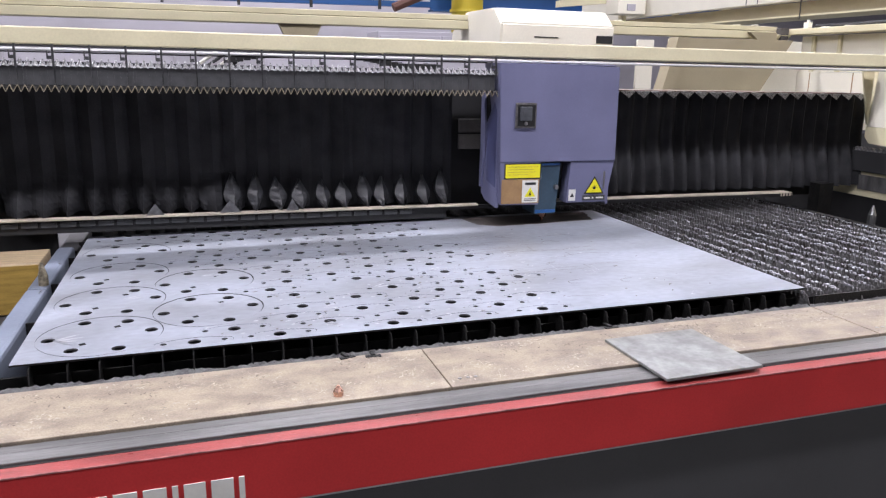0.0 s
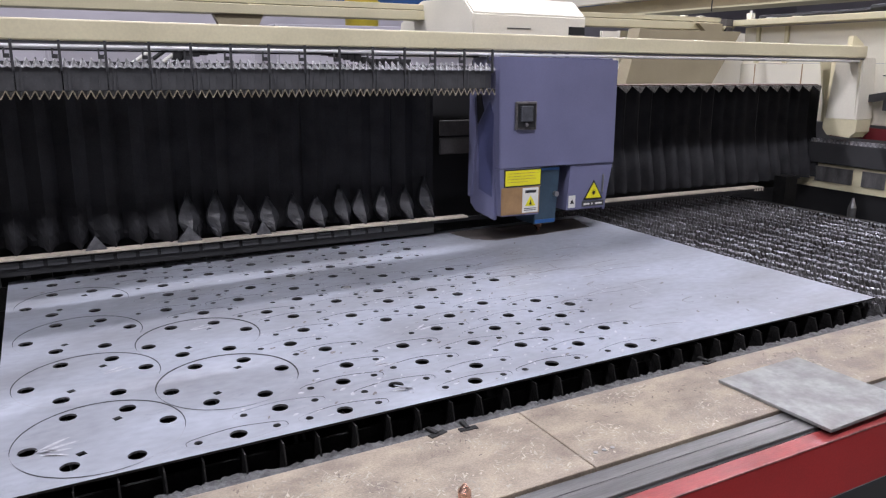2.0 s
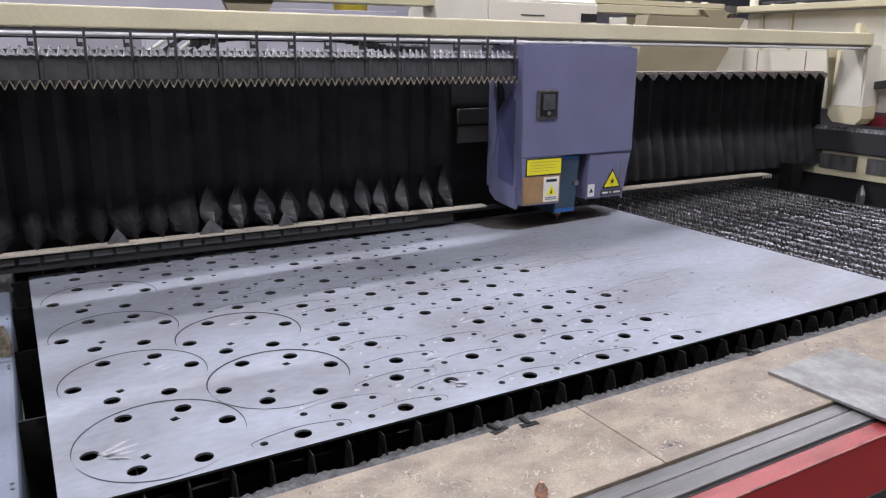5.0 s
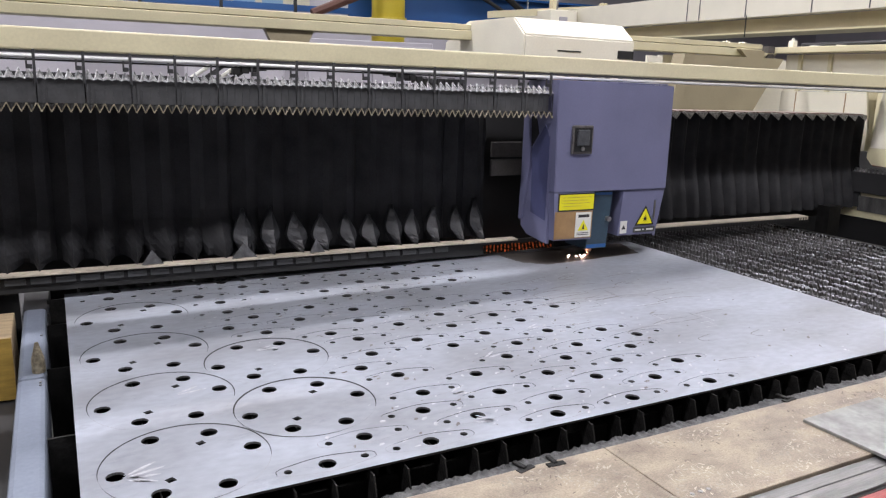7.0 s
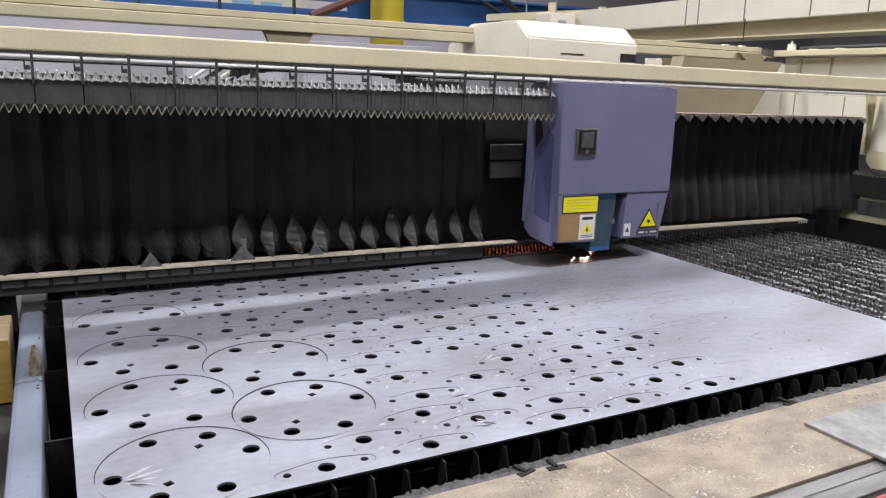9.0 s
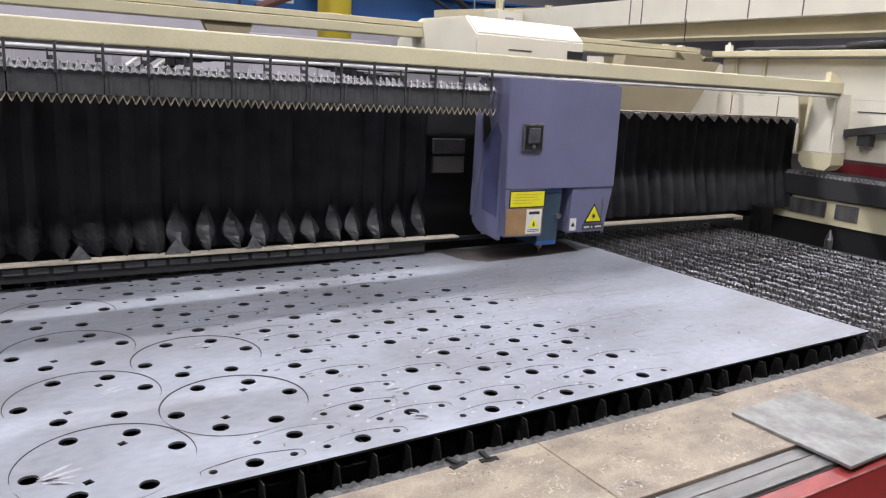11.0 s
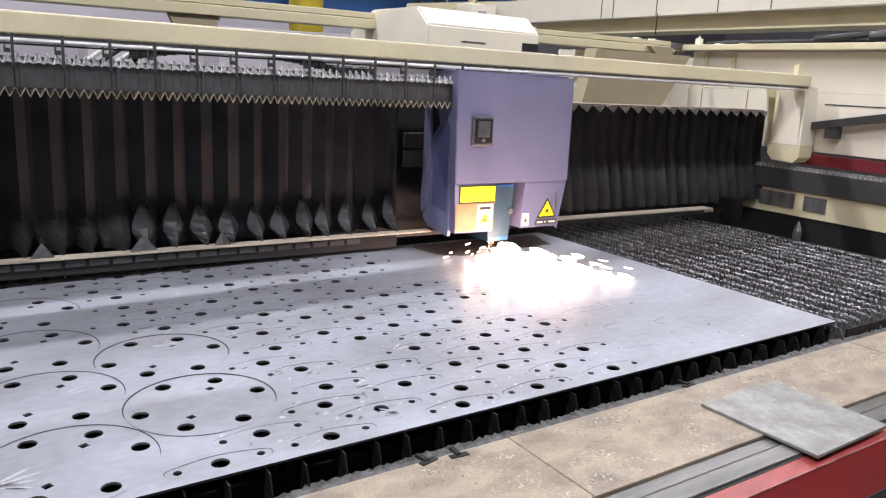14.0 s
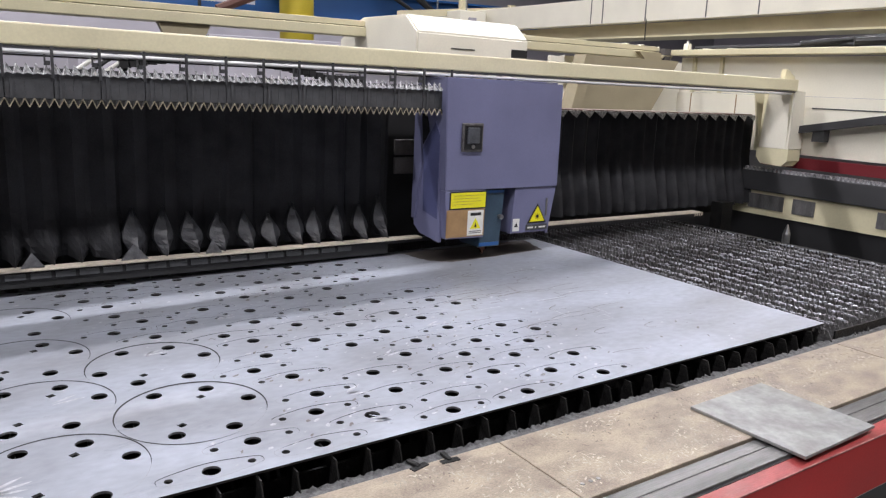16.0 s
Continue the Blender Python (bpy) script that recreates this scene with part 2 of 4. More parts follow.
    for n, b in (("wall_south", (X0, X1, Y0 - 0.2, Y0, 0, H)), ("wall_north", (X0, X1, Y1, Y1 + 0.2, 0, H)), ("wall_west", (X0 - 0.2, X0, Y0, Y1, 0, H)), ("wall_east", (X1, X1 + 0.2, Y0, Y1, 0, H))):
        tagged(mesh_ob(n, B(*b), M["wall"]), "pale grey painted factory hall wall", "wall", kind="structure")


hall()

# ---- the machine base with its front ledge ----
LEDGE = 0.845


def machine_base():
    base = tagged(empty("machine_base"), "red and charcoal steel machine base with tan ledge boards", "machine base")
    part("front_panel", B(-1.6, 5.0, -0.455, -0.415, 0.1, 0.690, bevel=0.004), M["charcoal"], base, "charcoal painted lower panel")
    part("panel_trim", B(-1.6, 5.0, -0.466, -0.456, 0.6905, 0.6945), M["steel"], base, "thin bright trim line")
    part("red_panel", B(-1.6, 5.0, -0.471, -0.431, 0.6965, 0.8385, bevel=0.003), M["red"], base, "red painted upper panel")
    # grimy strip; its darker red also tones down the light from above
    part("top_face", B(-1.6, 5.0, -0.4675, -0.4275, 0.8388, 0.8408), M["grimy_dimmed_red"], base, "grimy scuffed red top face, dimmed against the overhead light")
    # the bright edge light is put in as a pale red strip
    part("edge_wear", B(-1.6, 5.0, -0.4716, -0.4672, 0.8375, 0.8412, bevel=0.001), M["highlight_red"], base, "pale highlight painted along the red edge")
    part("plinth", B(-1.55, 4.9, -0.41, -0.06, 0.0, 0.795), M["charcoal"], base)
    part("groove", B(-1.6, 5.0, -0.4270, -0.4205, 0.796, 0.8415), M["groove"], base, "dark gap beside the guide rails")
    part("guide_rail", B(-1.6, 5.0, -0.4200, -0.3745, 0.796, 0.8475, bevel=0.002), M["guide"], base, "worn aluminium guide rail")
    part("groove", B(-1.6, 5.0, -0.3740, -0.3690, 0.796, 0.838), M["groove"], base, "dark gap beside the guide rails")
    part("guide_rail", B(-1.6, 5.0, -0.3685, -0.3335, 0.796, 0.8440, bevel=0.002), M["guide"], base, "worn aluminium guide rail")
    for a, b in ((-1.6, -0.33), (-0.327, 1.046), (1.049, 2.42), (2.423, 3.80)):
        part("ledge_board", B(a, b, -0.3305, -0.056, 0.796, LEDGE + 0.006, bevel=0.002), M["ledge"], base, "scuffed tan composite ledge board")
        for k in range(3):
            part("screw", rod(bmesh.new(), (a + 0.035 + k * 0.022, -0.285, LEDGE + 0.005), (a + 0.035 + k * 0.022, -0.285, LEDGE + 0.0072), 0.005, 8), M["steel"], base)
    # the maker's name in plain white bars
    x = 0.165
    for k, w in enumerate((0.044, 0.040, 0.046, 0.046, 0.012, 0.044, 0.046, 0.012)):
        part("name_bar", B(x, x + w, -0.4735, -0.4708, 0.714, 0.772), M["label"], base, "off-white lettering bar")
        x += w + 0.011
    return base


BASE = machine_base()


def scuffs():
    """Pale scratches, rubbed flecks and dark grime on the ledge boards."""
    rnd = random.Random(77)
    for name, m, count, long_ones, lab in (("scuffing", "scuff", 4400, 12, "pale scratches on the boards"), ("grime", "grime", 900, 0, "dark flecks of grime on the boards")):
        bm = bmesh.new()
        for k in range(count):
            x, a = rnd.uniform(-0.3, 3.4), rnd.gauss(radians(60), 0.8)
            y = rnd.uniform(-0.314, -0.066) if name == "scuffing" else -0.07 - abs(rnd.gauss(0, 0.10))
            if noise.noise((x * 5, y * 9, count)) < -0.05 or not -0.315 < y < -0.075:
                continue
            n, w = rnd.uniform(0.0015, 0.009), rnd.uniform(0.0007, 0.0028)
            if long_ones and k % long_ones == 0:
                n, w = rnd.uniform(0.012, 0.036), rnd.uniform(0.0004, 0.0009)
            n = min(n, (y + 0.327) * 0.9, (-0.060 - y) * 0.9)
            d, q = Vector((math.cos(a), math.sin(a), 0)) * n, Vector((-math.sin(a), math.cos(a), 0)) * w
            c = Vector((x, y, LEDGE + (0.0066 if name == "scuffing" else 0.0063)))
            bm.faces.new([bm.verts.new(p) for p in (c - d - q * 0.5, c - d * 0.2 - q, c + d - q * 0.4, c + d * 0.7 + q * 0.6, c - d * 0.5 + q)])
        tagged(part(name, bm, M[m], BASE, lab), kind="stuff")


scuffs()


def slag_crust():
    rnd = random.Random(5)
    bm = bmesh.new()
    n = 420
    prev = None
    for i in range(n + 1):
        x = -0.1 + 3.75 * i / n
        g = noise.noise((x * 9, 0, 0)) * 0.012 + rnd.uniform(-0.004, 0.004)
        ring = [bm.verts.new(c) for c in ((x, -0.0545, 0.83), (x, -0.0545, 0.8475), (x, -0.04, 0.848 + rnd.uniform(-0.001, 0.001)), (x, -0.026 + g, 0.849 + rnd.uniform(-0.003, 0.004)), (x, -0.022 + g, 0.83))]
        if prev:
            for p, q, r, s in zip(prev, prev[1:], ring[1:], ring):
                bm.faces.new((p, s, r, q))
        prev = ring
    ob = mesh_ob("slag_crust", bm, M["slag"])
    tagged(ob, "grey crust of slag dust along the table edge", "slag", kind="stuff")


slag_crust()


def clamp(x, y, turn, s=1.0):
    c = tagged(empty("edge_clamp", pose(x, y, 0.846, 0, 0, turn)), "small dark steel clamp lying in the slag", "clamp", "clamps along the ledge")
    part("block", B(-0.022 * s, 0.022 * s, -0.008, 0.008, 0.003, 0.007, bevel=0.001), M["scale"], c)
    part("tongue", B(-0.006, 0.006, 0.0, 0.035, 0.003, 0.010, bevel=0.002), M["scale"], c)


for cx, cy, ct in ((0.835, -0.062, 14), (0.905, -0.072, -4), (1.66, -0.05, 8)):
    clamp(cx, cy, ct)


# ---- the slatted cutting table ----
def cutting_table():
    tab = tagged(empty("cutting_table"), "slatted steel cutting table crusted with slag", "cutting table")
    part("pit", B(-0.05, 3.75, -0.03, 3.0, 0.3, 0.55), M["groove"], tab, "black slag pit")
    part("front_wall", B(-0.3, 3.8, -0.06, -0.045, 0.0, 0.829), M["scale"], tab)
    part("front_cheek", B(2.46, 3.74, -0.03, -0.024, 0.6, 0.878), M["scale"], tab, "dark rusty front cheek plate")
    part("side_bar", B(-0.125, -0.057, -0.10, 0.850, 0.70, 0.863, bevel=0.012), M["bar"], tab, "blue-grey painted side bar")
    part("side_bar", B(-0.125, -0.057, 0.857, 1.505, 0.70, 0.863, bevel=0.012), M["bar"], tab, "blue-grey painted side bar")
    part("bar_end", B(-0.13, -0.05, 1.507, 2.0, 0.66, 0.842, bevel=0.004), M["charcoal"], tab)
    bm = bmesh.new()
    rod(bm, (-0.074, 0.893, 0.863), (-0.074, 0.893, 0.90), 0.017, 12, 0.016)
    rod(bm, (-0.074, 0.893, 0.90), (-0.074, 0.893, 0.945), 0.016, 12, 0.004)
    part("stop_pin", bm, M["brass"], tab, "dull bronze tapered stop pin")
    for by in (0.18, 0.20, 0.79, 0.81, 0.90, 1.2):
        part("bolt", rod(bmesh.new(), (-0.07, by, 0.862), (-0.07, by, 0.866), 0.004, 6), M["steel"], tab)
    part("left_tray", B(-1.6, -0.14, -0.3, 3.0, 0.62, 0.655), M["charcoal"], tab, "dark steel side tray")
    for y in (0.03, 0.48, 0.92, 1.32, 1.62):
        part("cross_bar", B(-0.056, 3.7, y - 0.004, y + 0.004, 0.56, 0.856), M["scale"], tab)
    # two black sheets, added so the space under the gantry stays dark
    part("rear_plate", B(-0.13, 3.7, 2.32, 2.34, 0.3, 0.93), M["groove"], tab, "black sheet added to darken the space behind the slats")
    part("tray_back", B(-1.6, -0.14, 1.62, 1.64, 0.6555, 0.93), M["groove"], tab, "black sheet added to darken the space behind the side tray")
    part("right_edge", B(3.66, 3.70, -0.03, 2.6, 0.6, 0.872), M["scale"], tab)
    bm = bmesh.new()
    rod(bm, (3.80, 1.0, 0.56), (3.80, 1.0, 0.90), 0.02, 10)
    rod(bm, (3.80, 1.0, 0.90), (3.80, 1.0, 0.95), 0.02, 10, 0.004)
    part("guide_post", bm, M["steel"], tab, "small steel guide post")
    return tab


TABLE = cutting_table()


def slat_mesh(seed):
    """One upright slat along y: a toothed top edge lumpy with slag."""
    rnd = random.Random(seed)
    bm = bmesh.new()
    y, step = -0.008, 0.021
    pts = [(-0.040, 0.56), (-0.040, 0.84), (-0.012, 0.886)]
    while y < 2.3:
        h = 0.889 + rnd.uniform(-0.006, 0.0)
        pts += [(y + step * 0.15, 0.868 + rnd.uniform(-0.004, 0.004)), (y + step * 0.45, h), (y + step * 0.62, h), (y + step * 0.9, 0.868 + rnd.uniform(-0.004, 0.004))]
        y += step
    pts.append((y, 0.56))
    lo = [(p[0], p[1]) for p in pts]
    for i in range(1, len(lo) - 2):
        a, b = lo[i], lo[i + 1]
        w = 0.0016
        q = [bm.verts.new(c) for c in ((-w, a[0], a[1]), (-w, b[0], b[1]), (-w * 1.6, b[0], 0.60), (-w * 1.6, a[0], 0.60))]
        r = [bm.verts.new((-v.co.x, v.co.y, v.co.z)) for v in q]
        bm.faces.new(q)
        bm.faces.new(r[::-1])
        bm.faces.new((q[0], r[0], r[1], q[1]))
        bm.faces.new((q[0], q[3], r[3], r[0]))
    for f in bm.faces:
        f.material_index = 0
    n0 = len(bm.faces)
    y, side = 0.0, 1
    while y < 1.75:
        thick = 1.0 if y < 0.90 + 0.30 * rnd.random() else 0.55
        s = rnd.uniform(0.0028, 0.0058) * thick
        m = pose(side * rnd.uniform(0.000, 0.009) * thick, y, 0.887 - rnd.uniform(0.0, 0.006)) @ pose(0, 0, 0, 0, 0, side * rnd.uniform(15, 45)) @ Matrix.Diagonal((s * 0.8, s * rnd.uniform(1.0, 2.6), s * rnd.uniform(0.5, 1.3), 1))
        bmesh.ops.create_icosphere(bm, subdivisions=1, radius=1.0, matrix=m)
        y += rnd.uniform(0.005, 0.013)
        side = -side
    bm.faces.ensure_lookup_table()
    for f in bm.faces[n0:]:
        f.material_index = 1
    me = bpy.data.meshes.new("slat")
    bm.to_mesh(me)
    bm.free()
    me.materials.append(M["slat_steel"])
    me.materials.append(M["pin"])
    return me


def slats():
    kinds = [slat_mesh(k) for k in (3, 8, 13, 21)]
    # slats under the sheet are near-black to carry the shade of the gap
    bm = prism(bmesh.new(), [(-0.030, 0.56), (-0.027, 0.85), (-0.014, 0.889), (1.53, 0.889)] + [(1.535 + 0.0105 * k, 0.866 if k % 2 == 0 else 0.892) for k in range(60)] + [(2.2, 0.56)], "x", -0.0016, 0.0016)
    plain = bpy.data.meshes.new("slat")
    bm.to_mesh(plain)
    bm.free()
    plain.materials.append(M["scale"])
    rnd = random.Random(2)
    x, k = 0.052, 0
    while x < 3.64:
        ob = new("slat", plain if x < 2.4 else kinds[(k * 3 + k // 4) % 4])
        ob.parent = TABLE
        ob.matrix_basis = pose(x, rnd.uniform(-0.006, 0.004), rnd.uniform(-0.002, 0.0), 0, rnd.uniform(-0.6, 0.6), rnd.uniform(-0.15, 0.15))
        x += 0.0766
        k += 1


slats()

# ---- the steel sheet, cut with discs and links ----
SX, SY, TOP, THICK = 2.44, 1.515, 0.9, 0.005
DISCS = [(0.192, 0.173), (0.188, 0.496), (0.186, 0.828), (0.184, 1.160), (0.481, 0.329), (0.473, 0.651)]
BOLTS = [(4, 0.131), (60, 0.122), (115, 0.131), (183.5, 0.131), (240, 0.122), (295, 0.131)]
DISC_R, HOLE_R, PIN_R, REACH = 0.162, 0.0178, 0.0085, 0.079


def link_rows():
    """Centres of the nested links, row by row."""
    out = []

    def row(y, *xs):
        for x in xs:
            out.append((x, y))
    row(0.047, 0.438, 0.666, 0.992, 1.213, 1.471)
    row(0.125, 0.546, 1.041, 1.357)
    row(0.114, 0.818)
    row(0.190, 1.217, 1.498, 0.716)
    row(0.210, 0.934)
    row(0.262, 1.115, 1.345)
    row(0.280, 0.759)
    row(0.333, 0.938, 1.225, 1.455)
    row(0.408, 0.749, 1.079, 1.319, 1.545)
    row(0.488, 0.679, 1.163, 1.472)
    row(0.545, 0.983, 1.311)
    row(0.575, 0.744)
    row(0.601, 1.121)
    row(0.629, 0.908)
    row(0.664, 1.289)
    row(0.703, 0.754, 1.061)
    row(0.747, 1.237, 1.479)
    row(0.780, 0.695, 0.917)
    row(0.820, 1.077, 1.421)
    row(0.862, 0.525, 0.815)
    row(0.886, 1.244)
    row(0.908, 0.998)
    row(0.945, 0.431, 0.650, 1.412)
    row(0.978, 0.841, 1.162)
    row(1.023, 0.524)
    row(1.056, 0.715, 1.005)
    row(1.105, 0.461, 1.168)
    row(1.133, 0.876)
    row(1.180, 1.041, 1.316)
    row(1.220, 0.461, 0.822)
    row(1.253, 1.196)
    row(1.290, 0.626, 0.983, 1.404)
    row(1.312, 0.406)
    row(1.350, 0.791, 1.153)
    row(1.383, 0.571)
    row(1.402, 0.131, 0.957, 1.358)
    row(1.411, 0.351)
    row(1.450, 0.736, 1.160)
    row(1.466, 0.512)
    row(1.483, 0.160)
    return out


LINKS = link_rows()


def holes():
    """Every hole as (x, y, radius, corners); none touches another."""
    out = []

    def put(x, y, r, n):
        if all((x - a) ** 2 + (y - b) ** 2 > (r + c + 0.006) ** 2 for a, b, c, _ in out) and r + 0.006 < x < SX - r and r + 0.006 < y < SY - r - 0.004:
            out.append((x, y, r, n))
    for cx, cy in DISCS:
        for deg, reach in BOLTS:
            a = radians(deg)
            put(cx + reach * math.cos(a), cy + reach * math.sin(a), HOLE_R, 22)
        put(cx + 0.037, cy + 0.064, 0.0115, 4)
        put(cx - 0.039, cy - 0.063, 0.0115, 4)
    for x, y in LINKS:
        put(x, y, HOLE_R, 22)
    for x, y in LINKS:
        for s in (-REACH, REACH):
            if min((x + s - a) ** 2 + (y - b) ** 2 for a, b in DISCS) > 0.172 ** 2:
                put(x + s, y, PIN_R, 12)
    return out


HOLES = holes()


def steel_sheet():
    sh = tagged(empty("steel_sheet"), "large grey steel sheet cut with discs, links and holes", "steel sheet")
    bm = bmesh.new()

    def loop(pts):
        vs = [bm.verts.new((x, y, TOP)) for x, y in pts]
        return [bm.edges.new((vs[i], vs[(i + 1) % len(vs)])) for i in range(len(vs))]
    edges = []
    nx, ny = 24, 15
    rim = [(SX * i / nx, 0) for i in range(nx)] + [(SX, SY * i / ny) for i in range(ny)] + [(SX * (1 - i / nx), SY) for i in range(nx)] + [(0, SY * (1 - i / ny)) for i in range(ny)]
    edges += loop(rim)
    for x, y, r, n in HOLES:
        edges += loop([(x + r * math.cos(2 * math.pi * (k + 0.5) / n + (0.4 if n == 4 else 0)), y + r * math.sin(2 * math.pi * (k + 0.5) / n + (0.4 if n == 4 else 0))) for k in range(n)])
    bmesh.ops.triangle_fill(bm, edges=edges, use_beauty=True, use_dissolve=False, normal=(0, 0, 1))
    faces = bm.faces[:]
    got = bmesh.ops.extrude_face_region(bm, geom=faces)
    bmesh.ops.translate(bm, verts=[v for v in got["geom"] if isinstance(v, bmesh.types.BMVert)], vec=(0, 0, -THICK))
    bmesh.ops.recalc_face_normals(bm, faces=bm.faces[:])
    for f in bm.faces:
        c = f.calc_center_median()
        rim = c.x < 0.002 or c.x > SX - 0.002 or c.y < 0.002 or c.y > SY - 0.002
        # rim near-black for oxidised edge plus its shadow line; hole walls dark grey
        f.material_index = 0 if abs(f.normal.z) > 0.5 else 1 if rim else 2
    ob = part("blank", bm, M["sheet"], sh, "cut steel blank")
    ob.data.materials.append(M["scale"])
    ob.data.materials.append(M["slag"])
    return sh


SHEET = steel_sheet()


def ribbon(bm, pts, widths):
    """A narrow strip that follows pts on the sheet."""
    prev = None
    for i, (x, y) in enumerate(pts):
        a, b = pts[max(0, i - 1)], pts[min(len(pts) - 1, i + 1)]
        d = Vector((b[0] - a[0], b[1] - a[1]))
        d.normalize()
        w = widths[i] / 2
        pair = [bm.verts.new((x - d.y * w, y + d.x * w, TOP + 0.0005)), bm.verts.new((x + d.y * w, y - d.x * w, TOP + 0.0005))]
        if prev:
            bm.faces.new((prev[0], prev[1], pair[1], pair[0]))
        prev = pair


def link_outline(x, y, n=56):
    """The outline of one link: a round boss between two small eyes, a little wavy."""
    pts = []
    for k in range(n + 1):
        a = 2 * math.pi * k / n
        px = 0.102 * math.copysign(abs(math.cos(a)) ** 0.75, math.cos(a))
        bulge = 0.021 + 0.010 * math.exp(-(px / 0.060) ** 2)
        pts.append((x + px, y + bulge * math.copysign(abs(math.sin(a)) ** 0.6, math.sin(a))))
    return pts


def kerfs():
    rnd = random.Random(9)
    for cx, cy in DISCS:
        bm = bmesh.new()
        n, lo, hi, thick = (64, -28, 186, 0.0066) if cx > 0.4 else (64, rnd.uniform(-22, -8), rnd.uniform(178, 196), 0.0044)
        ang = [radians(lo + (hi - lo) * k / n) for k in range(n + 1)]
        pts = [(cx + DISC_R * math.cos(t), cy + DISC_R * math.sin(t)) for t in ang]
        ribbon(bm, pts, [0.0006 + thick * math.sin(math.pi * k / n) ** 0.7 for k in range(n + 1)])
        part("disc_kerf", bm, M["groove"], SHEET, "narrow dark cut line")
        bm = bmesh.new()
        ang = [radians(hi + (360 + lo - hi) * k / n) for k in range(n + 1)]
        ribbon(bm, [(cx + DISC_R * math.cos(t), cy + DISC_R * math.sin(t)) for t in ang], [0.0007] * (n + 1))
        part("disc_kerf", bm, M["plate"], SHEET, "faint cut line")
        if cy < 0.4:
            bm = bmesh.new()
            lo, hi = (196, 300) if cx < 0.4 else (186, 292)
            ang = [radians(lo + (hi - lo) * k / 40) for k in range(41)]
            ribbon(bm, [(cx + DISC_R * math.cos(t), cy + DISC_R * math.sin(t)) for t in ang], [0.0005 + 0.0026 * math.sin(math.pi * k / 40) ** 0.7 for k in range(41)])
            part("disc_kerf", bm, M["groove"], SHEET, "narrow dark cut line")
    for x, y in LINKS:
        if y > 1.46 or x < 0.2:
            continue
        pts = link_outline(x, y)
        pts = pts[-5:-1] + pts
        e = rnd.randint(26, 36)
        m = rnd.uniform(0.0010, 0.0026)
        seg = pts[:e]
        bm = bmesh.new()
        ribbon(bm, seg, [0.0004 + m * math.sin(math.pi * (i + 0.5) / len(seg)) ** 0.6 for i in range(len(seg))])
        part("link_kerf", bm, M["groove"], SHEET, "narrow dark cut line")
        bm = bmesh.new()
        seg = pts[e - 1:]
        ribbon(bm, seg, [0.0008] * len(seg))
        part("link_kerf", bm, M["plate"], SHEET, "faint cut line")


kerfs()


def scorch():
    rnd = random.Random(4)
    bm = bmesh.new()
    corners = ((1.72, 1.318), (1.80, 1.243), (2.315, 1.269), (2.370, 1.465), (1.69, 1.475))
    rim = []
    for (xa, ya), (xb, yb) in zip(corners, corners[1:] + corners[:1]):
        for k in range(10):
            f = k / 10
            rim.append(bm.verts.new((xa + (xb - xa) * f + rnd.uniform(-0.006, 0.006), ya + (yb - ya) * f + rnd.uniform(-0.004, 0.004), TOP + 0.0004)))
    bm.faces.new(rim)
    part("scorched_patch", bm, M["burn"], SHEET, "brown scorched patch")
    # slugs tilted in a few holes, and bright scraps
    for k, (x, y, r, n) in enumerate(HOLES):
        if n == 22 and y > 0.4 and k % 43 == 5 or (n == 12 and y > 0.4 and k % 61 == 3):
            s = tagged(mesh_ob("slug", rod(bmesh.new(), (0, 0, -0.003), (0, 0, 0.003), r * 0.86, 14), M["plate"]), "small round steel slug tipped in its hole", "slug", "slugs left in the sheet")
            s.matrix_basis = pose(x, y, TOP - 0.007, rnd.uniform(12, 26), rnd.uniform(-25, 25), 0)


scorch()


def scratches():
    """Faint scribed outlines of parts still to be cut and dull smears."""
    rnd = random.Random(12)
    for k in range(30):
        x, y = 1.5 + 0.5 * rnd.random(), 0.10 + 0.95 * rnd.random()
        bm = bmesh.new()
        pts = link_outline(x, y)
        s = rnd.randint(0, 20)
        ribbon(bm, pts[s:s + rnd.randint(8, 26)], [0.0026] * 30)
        part("scribed_line", bm, M["stain"], SHEET, "faint scribed line")
    for k in range(22):
        x, y, w, d = 1.42 + 0.55 * rnd.random(), 0.25 + 0.85 * rnd.random(), rnd.uniform(0.04, 0.12), rnd.uniform(0.03, 0.08)
        bm = bmesh.new()
        pts = [(x, y), (x + w * 0.5, y), (x + w, y), (x + w, y + d * 0.5), (x + w, y + d)][:rnd.randint(3, 5)]
        ribbon(bm, pts, [0.0026] * len(pts))
        part("scribed_line", bm, M["stain" if k % 3 else "spatter"], SHEET, "faint scribed line")


scratches()


def smears():
    """Fans of dull dross streaks beside some cuts."""
    rnd = random.Random(23)
    for cx, cy, a0, n in ((0.062, 0.150, 8, 9), (0.45, 0.72, 20, 5), (0.20, 0.50, 25, 5), (0.80, 0.24, 10, 6), (0.86, 0.06, 150, 5), (1.0, 0.41, 30, 5), (0.70, 0.93, 15, 4), (1.25, 0.58, 20, 5)):
        for k in range(n):
            bm = bmesh.new()
            a = radians(a0 + 9 * (k - n / 2) + rnd.uniform(-3, 3))
            d0, d1 = rnd.uniform(0.01, 0.03), rnd.uniform(0.06, 0.10)
            pts = [(cx + d * math.cos(a), cy + d * math.sin(a)) for d in (d0, d0 + (d1 - d0) * 0.3, d0 + (d1 - d0) * 0.7, d1)]
            ribbon(bm, pts, [0.002, 0.0085, 0.0080, 0.002])
            part("dross_streak", bm, M["spatter" if k % 2 else "sheet"], SHEET, "dull grey dross streak")


smears()


